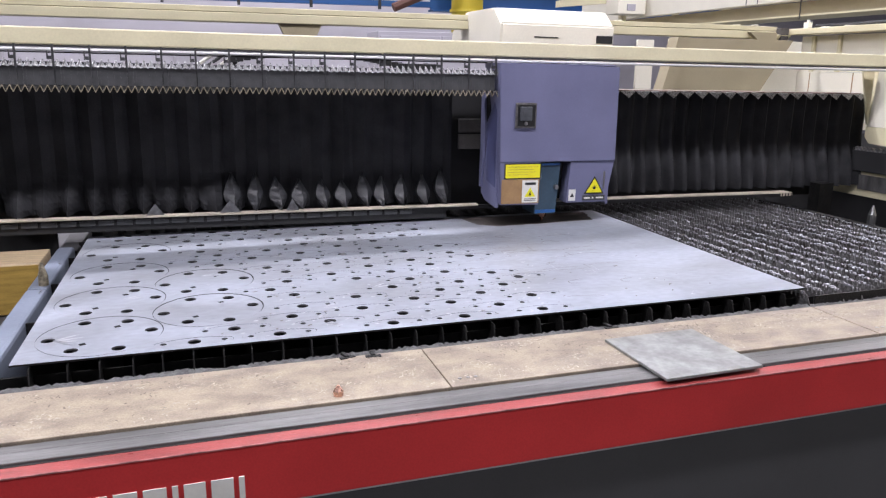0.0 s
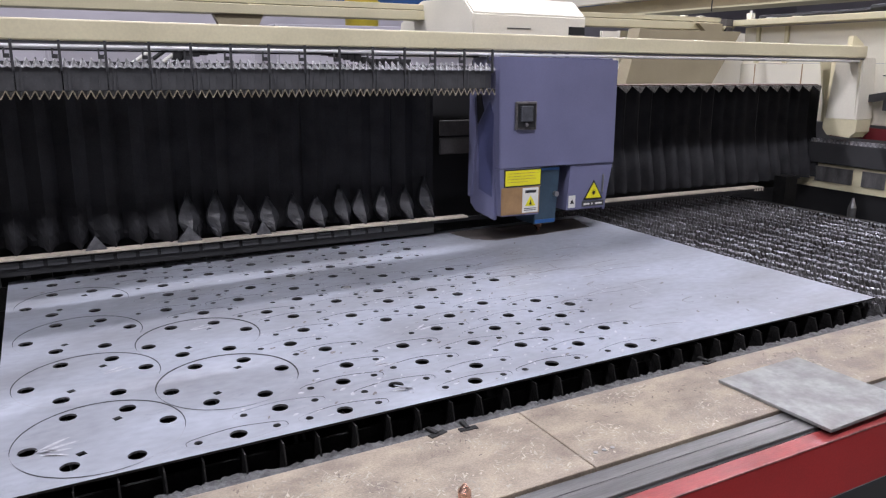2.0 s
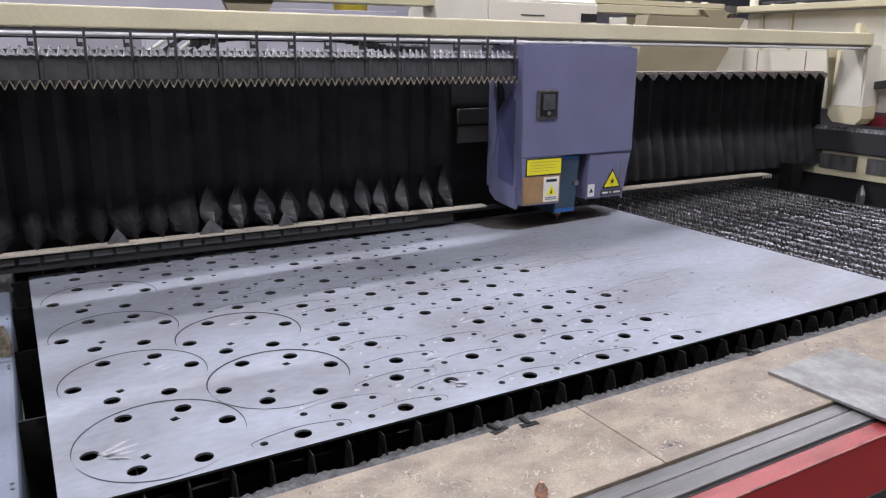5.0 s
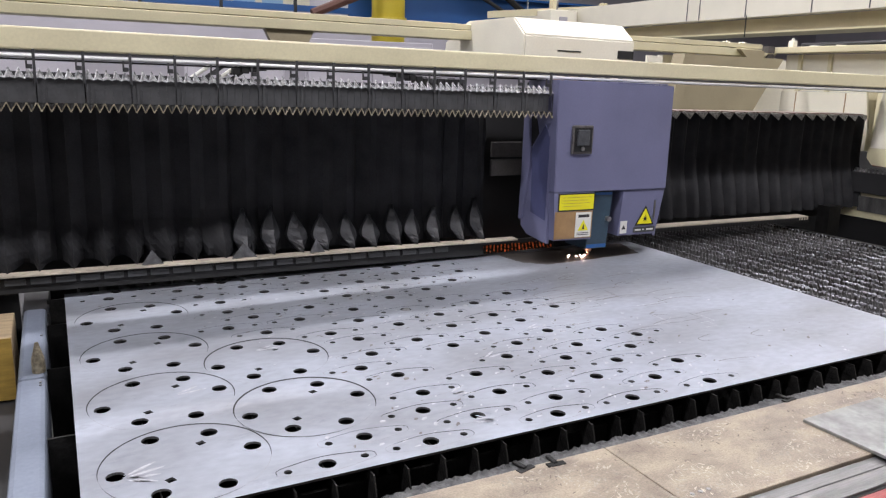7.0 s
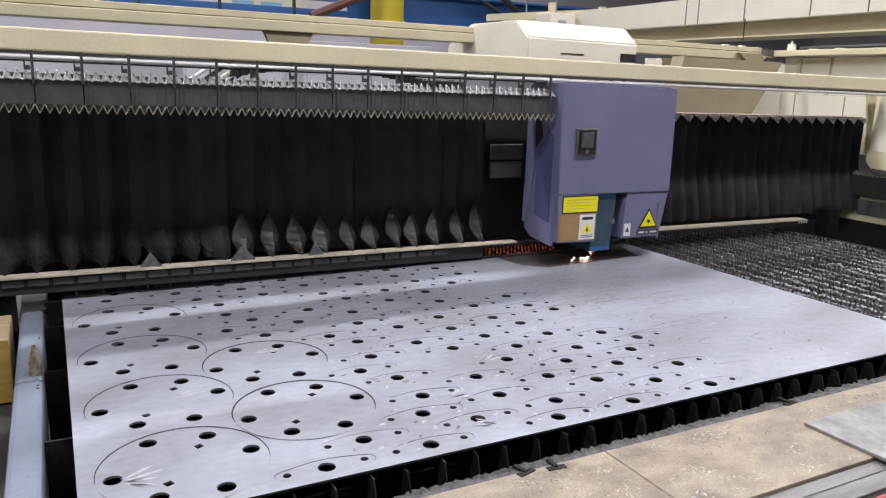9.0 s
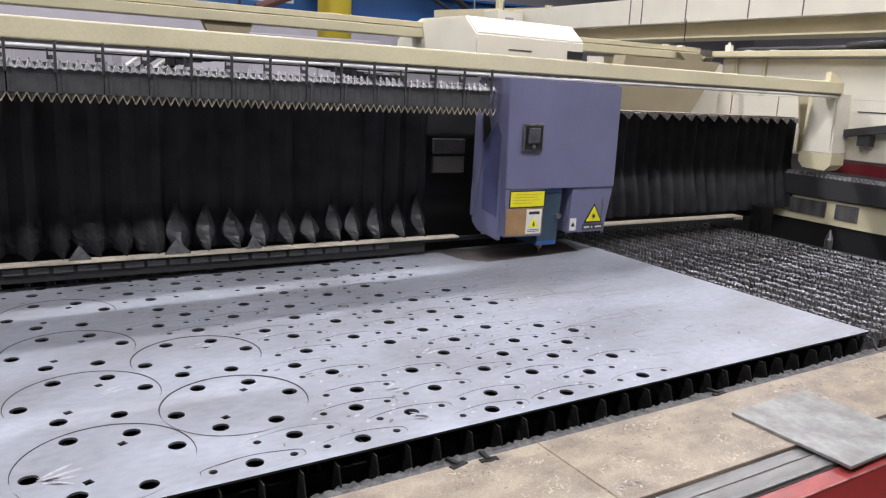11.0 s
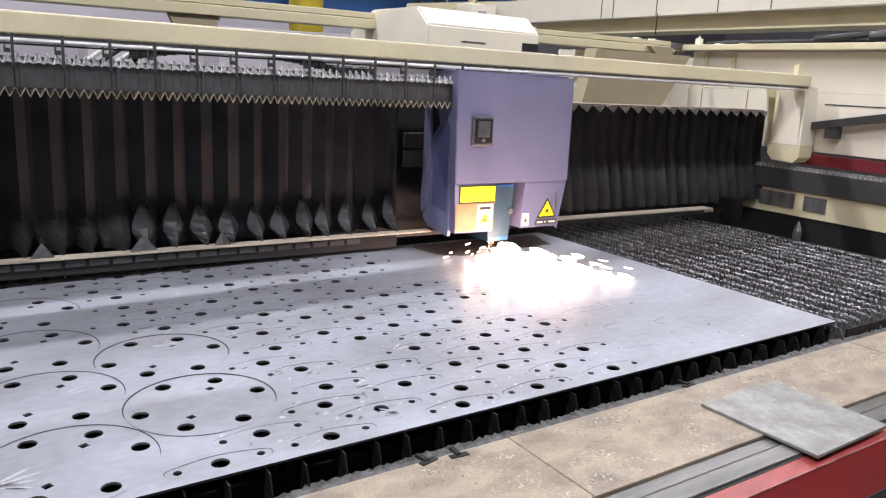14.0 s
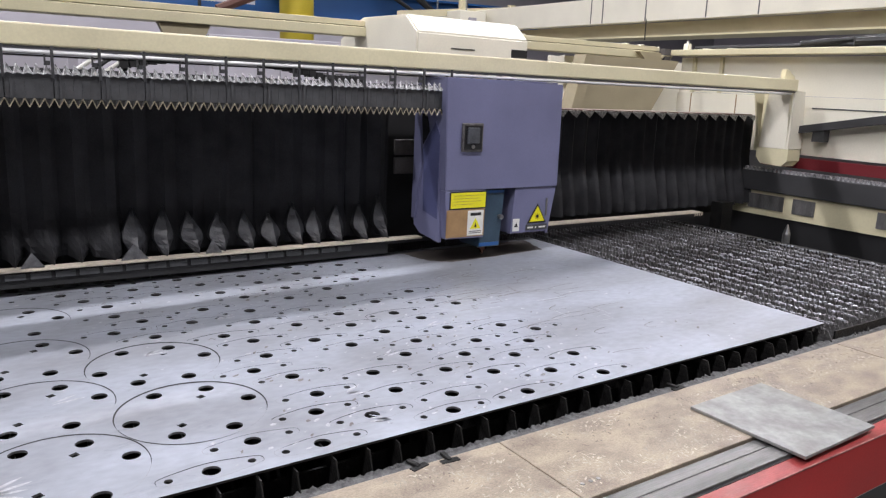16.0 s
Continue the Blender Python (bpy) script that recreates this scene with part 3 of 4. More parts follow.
def spatter():
    """Pale rubbed flecks and brown stains round the cut links."""
    rnd = random.Random(41)
    for name, m, count, lo, hi, lab in (("spatter", "spatter", 560, 0.003, 0.012, "pale flecks of spatter on the sheet"), ("staining", "stain", 230, 0.003, 0.014, "brown heat stains on the sheet")):
        bm = bmesh.new()
        for k in range(count):
            cx, cy = rnd.choice(LINKS) if k % 4 else (rnd.uniform(0.5, 2.1), rnd.uniform(0.05, 1.2))
            x, y = cx + rnd.gauss(0, 0.05), cy + rnd.gauss(0, 0.03)
            if not (0.02 < x < SX - 0.02 and 0.02 < y < SY - 0.02) or min((x - a) ** 2 + (y - b) ** 2 - (c + 0.014) ** 2 for a, b, c, _ in HOLES) < 0:
                continue
            r0, sq, tw = rnd.uniform(lo, hi), rnd.uniform(0.25, 0.6), rnd.uniform(0.2, 1.1)
            ring = []
            for i in range(8):
                a = 2 * math.pi * i / 8
                d = r0 * rnd.uniform(0.5, 1.1)
                u, v = d * math.cos(a), d * sq * math.sin(a)
                ring.append(bm.verts.new((x + u * math.cos(tw) - v * math.sin(tw), y + u * math.sin(tw) + v * math.cos(tw), TOP + 0.0003)))
            bm.faces.new(ring)
        tagged(part(name, bm, M[m], SHEET, lab), kind="stuff")


spatter()

# ---- the gantry ----
G = pose(0, 0, 0, 0, 0.7, 0)


def pleats(bm, x0, x1, pitch, top, waist, low, y0, seed, depth, flare, lean, pinch, until=9.0):
    """A cloth bellows: upright ridges that flare forwards to the hem, where the folds pinch together."""
    rnd = random.Random(seed)
    n = int(round((x1 - x0) / pitch))
    seg, rows = 6, 18
    amp = [(rnd.uniform(0.7, 1.3), rnd.uniform(-0.03, 0.03), rnd.uniform(-lean, lean), rnd.uniform(0.25, 1.0) * pinch) for _ in range(n + 1)]
    grid = []
    for j in range(rows + 1):
        t = j / rows
        z = top + (low - top) * t ** 0.8
        line = []
        for i in range(n * seg + 1):
            k, f = divmod(i / seg, 1.0)
            a, dw, sk, pin = amp[int(k)]
            s = max(0.0, min(1.0, (waist + dw - z) / (waist + dw - low)))
            e = s ** 3
            s = s * s * (3 - 2 * s)
            off = abs(2 * f - 1) * (1 + pin * e)
            ridge = max(0.0, 1 - off)
            out = flare * max(0.0, min(1.0, (until - x0 - k * (x1 - x0) / n) / 0.2))
            pin *= out / flare if flare else 1.0
            d = (depth + out * 0.7 * s) * a + 0.03 * pin * e
            crumple = 0.010 * noise.noise((x0 + k * 3.1 + f * 2.2, z * 9, seed)) * s
            y = y0 + 0.062 * (1 - s) + (0.04 - out) * s + d * (1 - ridge) + crumple
            line.append(bm.verts.new((x0 + (k + f + sk * s * ridge) * (x1 - x0) / n, y, z + 0.012 * pin * (1 - ridge) * max(0.0, t - 0.9) / 0.1)))
        grid.append(line)
    for p, q in zip(grid, grid[1:]):
        for i in range(n * seg):
            bm.faces.new((p[i], p[i + 1], q[i + 1], q[i]))
    return bm


def hem_fold(x, half, high, blunt, reach, rnd):
    """One fold of cloth at the hem: a creased kite, narrow above, that leans out towards its pointed foot."""
    bm = bmesh.new()
    lean, rows, prev = rnd.uniform(-0.006, 0.018), 10, None
    for j in range(rows + 1):
        t = j / rows
        wide = 0.003 + (half - 0.003) * math.sin(math.pi * min(1.0, t / 0.68) / 2) ** 1.4 if t < 0.68 else half + (blunt - half) * ((t - 0.68) / 0.32) ** 0.9
        z, out, cx = 0.998 + high * (1 - t), reach * t ** 2.0, x + lean * t
        mid = rnd.uniform(-0.003, 0.003)
        line = [bm.verts.new(c) for c in ((cx - wide, 1.548, z), (cx - wide, 1.531 - out * 0.72, z), (cx - wide * 0.35 + mid, 1.524 - out * 0.86, z), (cx + 0.2 * wide + mid, 1.517 - out, z), (cx + wide * 0.72, 1.528 - out * 0.80, z), (cx + wide, 1.535 - out * 0.6, z), (cx + wide, 1.548, z))]
        if prev:
            for p, q, r, u in zip(prev, prev[1:], line[1:], line):
                bm.faces.new((p, u, r, q))
        prev = line
    bm.faces.new(prev)
    return bm


def gantry():
    g = tagged(empty("gantry", G), "cream gantry beam with black pleated bellows covers", "gantry")
    part("beam_cover", B(-2.5, 4.27, 1.347, 1.46, 1.700, 1.766, bevel=0.006), M["cream"], g, "cream painted beam cover")
    part("cover_lip", B(-2.5, 4.265, 1.352, 1.362, 1.6905, 1.6985), M["charcoal"], g)
    part("rod", rod(bmesh.new(), (-2.5, 1.345, 1.682), (4.2, 1.345, 1.682), 0.0065, 12), M["rod"], g, "bright steel rod", smooth=True)
    # black bar drawn as the shadow line below the rod
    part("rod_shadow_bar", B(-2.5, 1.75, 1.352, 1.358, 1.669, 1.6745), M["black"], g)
    part("bellows", pleats(bmesh.new(), -2.4, 1.66, 0.0995, 1.60, 1.165, 0.995, 1.495, 3, 0.027, 0.070, 0.15, 1.2, until=0.72), M["bellows"], g, "black pleated bellows")
    part("bellows", pleats(bmesh.new(), 2.3, 4.36, 0.0915, 1.545, 1.33, 0.999, 1.580, 8, 0.046, 0.045, 0.06, 0.3), M["bellows"], g, "black pleated bellows", smooth=True)
    # the folds stand out as kites along the hem
    rnd = random.Random(17)
    for k in range(11):
        x = 0.598 + 0.0995 * k
        part("hem_fold", hem_fold(x + rnd.uniform(-0.006, 0.006), rnd.uniform(0.032, 0.042), rnd.uniform(0.12, 0.17), 0.010, 0.062, rnd), M["flap"], g, "scuffed fold of black cloth at the hem")
    # hem corners turned out
    for x, w, hgt in ((0.27, 0.036, 0.044), (0.585, 0.046, 0.050), (0.86, 0.030, 0.046)):
        bm = bmesh.new()
        v = [bm.verts.new(c) for c in ((x - w, 1.442, 0.998), (x, 1.452, 0.998), (x + w, 1.444, 0.998), (x, 1.462, 1.002 + hgt), (x - w, 1.450, 0.998), (x + w, 1.452, 0.998))]
        bm.faces.new((v[0], v[1], v[3]))
        bm.faces.new((v[1], v[2], v[3]))
        bm.faces.new((v[4], v[3], v[5]))
        part("hem_flap", bm, M["scuffed"], g, "grey cloth corner turned out at the hem")
    # zigzag top edge of the short bellows
    bm = bmesh.new()
    n, prev = 40, None
    for i in range(n + 1):
        x, y = 2.30 + 1.935 * i / n, (1.572 if i % 2 else 1.604)
        v = [bm.verts.new(c) for c in ((x, y, 1.545), (x, y, 1.552), (x, 1.80, 1.552))]
        if prev:
            bm.faces.new((prev[0], v[0], v[1], prev[1]))
            bm.faces.new((prev[1], v[1], v[2], prev[2]))
        prev = v
    part("bellows_top", bm, M["brown"], g, "brownish zigzag top edge of the bellows")
    bm = bmesh.new()
    for i in range(21):
        xa = 2.31 + 0.0915 * i
        v = [bm.verts.new(c) for c in ((xa, 1.568, 1.546), (xa + 0.0455, 1.552, 1.512), (xa + 0.091, 1.568, 1.546), (xa + 0.0455, 1.60, 1.549))]
        bm.faces.new((v[0], v[1], v[2]))
        bm.faces.new((v[0], v[2], v[3]))
    part("flap_edge", bm, M["silver"], g, "grey triangular flaps along the bellows")
    # black block behind the bellows, added as dark backing for the gaps
    part("core", B(-2.4, 4.22, 1.70, 1.9, 0.935, 1.545), M["black"], g)
    # unseen block added behind the curtain to stop light through the rod slit
    part("cross_beam", B(-2.4, 1.70, 1.335, 1.45, 1.54, 1.63), M["black"], g)
    part("inner_plate", B(1.705, 1.87, 1.60, 1.615, 1.333, 1.40, bevel=0.004), M["inner"], g, "dull brown inner plate")
    part("inner_plate", B(1.705, 1.87, 1.60, 1.615, 1.25, 1.323, bevel=0.004), M["inner"], g, "dull brown inner plate")
    part("bottom_strip", B(-2.4, 1.76, 1.434, 1.484, 0.9885, 0.9965, bevel=0.002), M["strip"], g, "narrow cream strip under the bellows")
    part("bottom_strip", B(1.95, 3.70, 1.475, 1.55, 0.972, 0.9925, bevel=0.002), M["strip"], g, "cream strip under the short bellows")
    part("lower_lip", B(-2.4, 1.60, 1.455, 1.465, 0.932, 0.990), M["groove"], g)
    part("lower_lip", B(1.60, 3.60, 1.455, 1.465, 0.972, 0.990), M["black"], g)
    for k in range(46):
        x = -0.62 + 0.0735 * k
        if x < 1.4:
            part("spacer", B(x, x + 0.06, 1.447, 1.4545, 0.960, 0.979), M["skirt"], g)
    for k in range(62):
        x = 2.42 + 0.0205 * k
        part("brush_tuft", B(x, x + 0.0045, 1.452, 1.4545, 0.965, 0.992), M["black"], g)
    # beam end bracket
    part("upright", prism(bmesh.new(), [(1.365, 1.36), (1.545, 1.36), (1.52, 1.70), (1.385, 1.70)], "x", 4.255, 4.285), M["white"], g, "cream painted bracket plate")
    part("upright", prism(bmesh.new(), [(4.255, 1.36), (4.40, 1.36), (4.36, 1.70), (4.255, 1.70)], "y", 1.352, 1.364), M["white"], g, "cream painted bracket plate")
    part("inner_upright", B(4.375, 4.405, 1.60, 1.66, 1.33, 1.70), M["cream"], g)
    part("web", prism(bmesh.new(), [(4.16, 1.70), (4.254, 1.70), (4.254, 1.37)], "y", 1.548, 1.56), M["cream"], g)
    part("foot", prism(bmesh.new(), [(1.38, 1.255), (1.52, 1.262), (1.555, 1.30), (1.555, 1.358), (1.345, 1.358), (1.345, 1.29)], "x", 4.252, 4.38), M["cream"], g)
    part("top_gusset", prism(bmesh.new(), [(4.16, 1.766), (4.265, 1.766), (4.255, 1.78), (4.185, 1.82), (4.165, 1.82)], "y", 1.37, 1.40), M["cream"], g)
    return g


GANTRY = gantry()


def accordion():
    """The grey folding curtain that hangs from the rod, section by section."""
    c = tagged(empty("hanging_curtain", G), "grey folding curtain hung from the beam rod", "folding curtain")
    step = 0.1287
    panel = bpy.data.meshes.new("panel")
    bm = B(0.003, step - 0.001, 1.268, 1.274, 1.549, 1.617)
    for k in range(4):
        box(bm, 0.03 + 0.024 * k, 0.033 + 0.024 * k, 1.2665, 1.2685, 1.55, 1.616)
    bm.to_mesh(panel)
    bm.free()
    panel.materials.append(M["skirt"])
    for k in range(-9, 13):
        x = 0.214 + step * k
        x1 = min(x + step, 1.79)
        if k < 12:
            ob = new("panel", panel)
            ob.parent = c
            ob.location = (x, 0, 0)
        part("backing", B(x + 0.004, x1, 1.318, 1.322, 1.545, 1.637), M["charcoal"], c)
        n = 5 if k < 12 else 1
        for name, z0, z1, m, ph in (("top_fold", 1.617, 1.646, "silver", 0), ("bottom_fold", 1.549, 1.524, "brass", 1)):
            bm = bmesh.new()
            p = (step - 0.001) / 5
            for i in range(n):
                xa = x + p * i
                if ph:
                    v = [bm.verts.new(q) for q in ((xa, 1.270, z0), (xa + p * 0.5, 1.262, z1), (xa + p, 1.270, z0), (xa + p * 0.5, 1.250, z0 - 0.003))]
                else:
                    v = [bm.verts.new(q) for q in ((xa, 1.268, z0), (xa + p * 0.5, 1.300, z1), (xa + p, 1.268, z0), (xa + p * 0.42, 1.252, z0 + 0.004))]
                bm.faces.new((v[0], v[3], v[1]))
                bm.faces.new((v[3], v[2], v[1]))
            part(name, bm, M["skirt" if ph else "fold"], c)
            bm = bmesh.new()
            for i in range(n):
                xa = x + p * i
                ya, yb, dz = (1.258, 1.256, -0.001) if ph else (1.262, 1.286, 0.002)
                rod(bm, (xa, ya, z0), (xa + p * 0.42, yb, z1 + dz), 0.0019, 5)
                rod(bm, (xa + p * 0.42, yb, z1 + dz), (xa + p, ya, z0), 0.0019, 5)
            part("fold_edge", bm, M[m], c, "tarnished folded edge" if ph else "bright folded edge")
        h = part("hanger", B(x - 0.004, x + 0.004, 1.258, 1.266, 1.608, 1.70, bevel=0.001), M["charcoal"], c, "dark hanger strip")
        part("strip", B(x + 0.016, x + 0.022, 1.264, 1.2675, 1.548, 1.617), M["skirt"], h)
        part("hook", B(x - 0.02, x - 0.005, 1.262, 1.268, 1.645, 1.658), M["charcoal"], h)
        part("clip", B(x - 0.022, x - 0.017, 1.262, 1.268, 1.645, 1.676), M["charcoal"], h)
    return c


accordion()


def drag_chain():
    d = tagged(empty("drag_chain", G), "black plastic drag chain arched behind the beam", "drag chain")
    n = 30
    for k in range(n):
        t = k / (n - 1)
        x = 0.62 + 0.98 * t
        z = 1.655 + 0.055 * math.sin(math.pi * min(1, t * 1.15 + 0.06)) ** 0.8
        part("link", B(x, x + 0.03, 1.74, 1.80, z - 0.022, z + 0.008, bevel=0.003), M["black"], d)
        if k % 2 == 0:
            part("rib", B(x + 0.01, x + 0.016, 1.738, 1.8, z + 0.009, z + 0.013), M["skirt"], d)
    for k in range(4):
        part("hose", rod(bmesh.new(), (0.62 - 0.05 * k, 1.77, 1.63), (0.72 - 0.05 * k, 1.77, 1.70), 0.008, 8), M["label" if k % 2 else "black"], d)


drag_chain()


# ---- the cutting head ----
def triangle(bm, cx, z0, z1, half, y0, y1):
    return prism(bm, [(cx - half, z0), (cx + half, z0), (cx, z1)], "y", y0, y1)


def head():
    h = tagged(empty("laser_cutter_carriage", G), "violet-blue laser cutting carriage with yellow warning labels", "laser carriage")
    dz = 0.025
    outline = [(1.252, 0.985 + dz), (1.252, 1.642 + dz), (1.445, 1.642 + dz), (1.445, 1.23 + dz), (1.448, 1.16 + dz), (1.448, 1.03 + dz), (1.40, 1.0 + dz)]
    part("side_cover", prism(bmesh.new(), outline, "x", 1.776, 1.790), M["blue"], h)
    part("side_cover", prism(bmesh.new(), outline, "x", 2.355, 2.368), M["blue"], h)
    # the dished side: back flange, diagonal fold and recess, with shade painted dark
    part("back_flange", prism(bmesh.new(), [(1.405, 1.50 + dz), (1.447, 1.50 + dz), (1.447, 1.24 + dz), (1.450, 1.17 + dz), (1.450, 1.06 + dz), (1.43, 1.06 + dz), (1.385, 1.30 + dz)], "x", 1.764, 1.7755), M["blue"], h)
    part("recess", prism(bmesh.new(), [(1.404, 1.50 + dz), (1.396, 1.37 + dz), (1.345, 1.43 + dz), (1.370, 1.50 + dz)], "x", 1.7725, 1.7755), M["black"], h, "black patch for the shaded hollow of the side cover")
    part("side_inlay", prism(bmesh.new(), [(1.300, 1.47 + dz), (1.268, 1.42 + dz), (1.268, 1.08 + dz), (1.375, 1.10 + dz), (1.383, 1.30 + dz), (1.392, 1.36 + dz)], "x", 1.7735, 1.7755), M["blue_shaded"], h, "darker blue for the shaded part of the side cover")
    part("inner_body", B(1.792, 2.353, 1.30, 1.48, 1.04 + dz, 1.635 + dz), M["black"], h)
    part("top_cover", B(1.772, 2.368, 1.254, 1.44, 1.6425 + dz, 1.648 + dz, bevel=0.002), M["blue"], h)
    # door with a bevelled rim
    bm = prism(bmesh.new(), [(1.777, 1.2012 + dz), (2.373, 1.2012 + dz), (2.366, 1.64 + dz), (1.762, 1.646 + dz)], "y", 1.215, 1.250)
    bmesh.ops.bevel(bm, geom=bm.edges[:], offset=0.003, segments=2, affect="EDGES")
    door = part("door", bm, M["blue"], h, "violet-blue painted door")
    part("latch", B(1.840, 1.944, 1.204, 1.2146, 1.358 + dz, 1.473 + dz, bevel=0.005), M["latch"], door, "steel paddle latch")
    part("latch_pan", B(1.850, 1.935, 1.2012, 1.2038, 1.368 + dz, 1.463 + dz), M["black"], door, "dark recessed latch pan")
    part("latch_paddle", B(1.858, 1.918, 1.192, 1.2010, 1.392 + dz, 1.456 + dz, bevel=0.004), M["latch_grey"], door)
    part("latch_key", rod(bmesh.new(), (1.89, 1.195, 1.380 + dz), (1.89, 1.201, 1.380 + dz), 0.008, 10), M["steel"], door)
    bm = prism(bmesh.new(), [(1.790, 1.003 + dz), (1.977, 1.000 + dz), (1.981, 1.2 + dz), (1.778, 1.2 + dz)], "y", 1.217, 1.2985)
    part("lower_cover", bm, M["blue"], h)
    bm = prism(bmesh.new(), [(2.128, 1.003 + dz), (2.338, 1.003 + dz), (2.372, 1.2 + dz), (2.142, 1.2 + dz)], "y", 1.222, 1.2985)
    part("lower_cover", bm, M["blue"], h)
    part("edge_strip", B(2.318, 2.327, 1.219, 1.2215, 1.07 + dz, 1.15 + dz), M["steel"], h)
    # torch
    bm = prism(bmesh.new(), [(1.966, 0.953 + dz), (2.078, 0.953 + dz), (2.094, 1.196 + dz), (1.986, 1.196 + dz)], "y", 1.232, 1.375)
    bmesh.ops.bevel(bm, geom=bm.edges[:], offset=0.003, segments=2, affect="EDGES")
    part("torch_body", bm, M["teal"], h, "dark teal torch body")
    part("torch_rim", B(1.970, 2.074, 1.2295, 1.2315, 0.957 + dz, 0.972 + dz), M["crane"], h, "bright blue rim")
    part("torch_rim", B(1.99, 2.088, 1.2295, 1.2315, 1.183 + dz, 1.194 + dz), M["crane"], h, "bright blue rim")
    part("lock", rod(bmesh.new(), (2.070, 1.214, 1.080 + dz), (2.070, 1.2315, 1.080 + dz), 0.011, 14), M["steel"], h, "round steel lock")
    part("hinge", B(1.976, 1.984, 1.224, 1.2312, 1.02 + dz, 1.045 + dz), M["steel"], h)
    part("hinge", B(1.983, 1.991, 1.224, 1.2312, 1.12 + dz, 1.145 + dz), M["steel"], h)
    bm = bmesh.new()
    rod(bm, (2.045, 1.31, 0.954 + dz), (2.045, 1.31, 0.925 + dz), 0.03, 16, 0.018)
    rod(bm, (2.045, 1.31, 0.925 + dz), (2.045, 1.31, 0.905 + dz), 0.012, 16, 0.005)
    part("nozzle", bm, M["copper"], h, "copper cutting nozzle")
    # labels; writing that cannot be read is set as bars
    y0, y1 = 1.2145, 1.2168
    part("label_frame", B(1.800, 1.984, y0, y1, 1.124 + dz, 1.197 + dz), M["ink"], h)
    lab = part("yellow_label", B(1.805, 1.979, y0 - 0.0012, y0 - 0.0002, 1.129 + dz, 1.192 + dz), M["yellow"], h, "yellow warning label")
    for k, (z, w) in enumerate(((1.181, 0.15), (1.169, 0.13), (1.157, 0.14), (1.145, 0.10))):
        part("text_bar", B(1.817, 1.817 + w, y0 - 0.002, y0 - 0.0014, z - 0.0014 + dz, z + dz), M["kraft"], lab)
    part("label_frame", B(1.788, 1.978, y0, y1, 1.008 + dz, 1.122 + dz), M["kraft"], h)
    part("brown_label", B(1.793, 1.882, y0 - 0.0012, y0 - 0.0002, 1.014 + dz, 1.117 + dz), M["kraft"], h, "plain brown label")
    wl = part("white_label", B(1.892, 1.972, y0 - 0.0012, y0 - 0.0002, 1.012 + dz, 1.117 + dz), M["label"], h, "white caution label with a small yellow triangle")
    part("triangle", triangle(bmesh.new(), 1.932, 1.04 + dz, 1.084 + dz, 0.027, y0 - 0.0022, y0 - 0.0014), M["yellow"], wl)
    part("mark", triangle(bmesh.new(), 1.932, 1.046 + dz, 1.068 + dz, 0.006, y0 - 0.003, y0 - 0.0024), M["ink"], wl)
    part("text_bar", B(1.905, 1.96, y0 - 0.002, y0 - 0.0014, 1.095 + dz, 1.107 + dz), M["ink"], wl)
    for z in (1.021, 1.028):
        part("text_bar", B(1.902, 1.962, y0 - 0.002, y0 - 0.0014, z + dz, z + 0.003 + dz), M["skirt"], wl)
    y0 = 1.2195
    sl = part("white_label", B(2.138, 2.173, y0 - 0.0012, y0 + 0.002, 1.012 + dz, 1.066 + dz), M["label"], h, "tiny white label")
    part("triangle", triangle(bmesh.new(), 2.155, 1.03 + dz, 1.05 + dz, 0.011, y0 - 0.002, y0 - 0.0014), M["ink"], sl)
    part("triangle_border", triangle(bmesh.new(), 2.272, 1.043 + dz, 1.128 + dz, 0.053, y0 - 0.0002, y0 + 0.002), M["ink"], h)
    ts = part("triangle_sign", triangle(bmesh.new(), 2.272, 1.049 + dz, 1.117 + dz, 0.043, y0 - 0.0014, y0 - 0.0004), M["yellow"], h, "yellow triangular laser warning sign")
    bm = bmesh.new()
    rod(bm, (2.272, y0 - 0.0028, 1.072 + dz), (2.272, y0 - 0.0016, 1.072 + dz), 0.007, 12)
    for k in range(8):
        a = radians(45 * k)
        c, s = math.cos(a), math.sin(a)
        prism(bm, [(2.272 + 0.017 * c, 1.072 + dz + 0.017 * s), (2.272 - 0.0012 * s, 1.072 + dz + 0.0012 * c), (2.272 + 0.0012 * s, 1.072 + dz - 0.0012 * c)], "y", y0 - 0.0026, y0 - 0.0018)
    part("burst_mark", bm, M["ink"], ts)
    gl = part("grey_label", B(2.212, 2.332, y0 - 0.0006, y0 + 0.002, 1.012 + dz, 1.036 + dz), M["skirt"], h, "narrow grey type label")
    for xa, xb in ((2.22, 2.252), (2.262, 2.27), (2.284, 2.322)):
        part("text_bar", B(xa, xb, y0 - 0.0018, y0 - 0.0008, 1.02 + dz, 1.027 + dz), M["label"], gl)
    # carriage cover behind the beam
    pr = [(1.88, 1.66 + dz), (1.88, 1.862 + dz), (1.985, 1.945 + dz), (2.45, 1.95 + dz), (2.70, 1.85 + dz), (2.74, 1.66 + dz)]
    bm = prism(bmesh.new(), pr, "x", 2.025, 2.705)
    bmesh.ops.bevel(bm, geom=bm.edges[:], offset=0.008, segments=2, affect="EDGES")
    part("carriage_cover", bm, M["white"], h, "off-white carriage cover")
    part("vent", B(2.595, 2.695, 1.874, 1.879, 1.772 + dz, 1.812 + dz), M["black"], h, "black vent opening")
    part("slit", B(2.22, 2.36, 1.876, 1.879, 1.792 + dz, 1.797 + dz), M["ink"], h)
    part("connector_box", B(2.02, 2.20, 1.50, 1.62, 1.640 + dz, 1.668 + dz, bevel=0.003), M["kraft"], h)
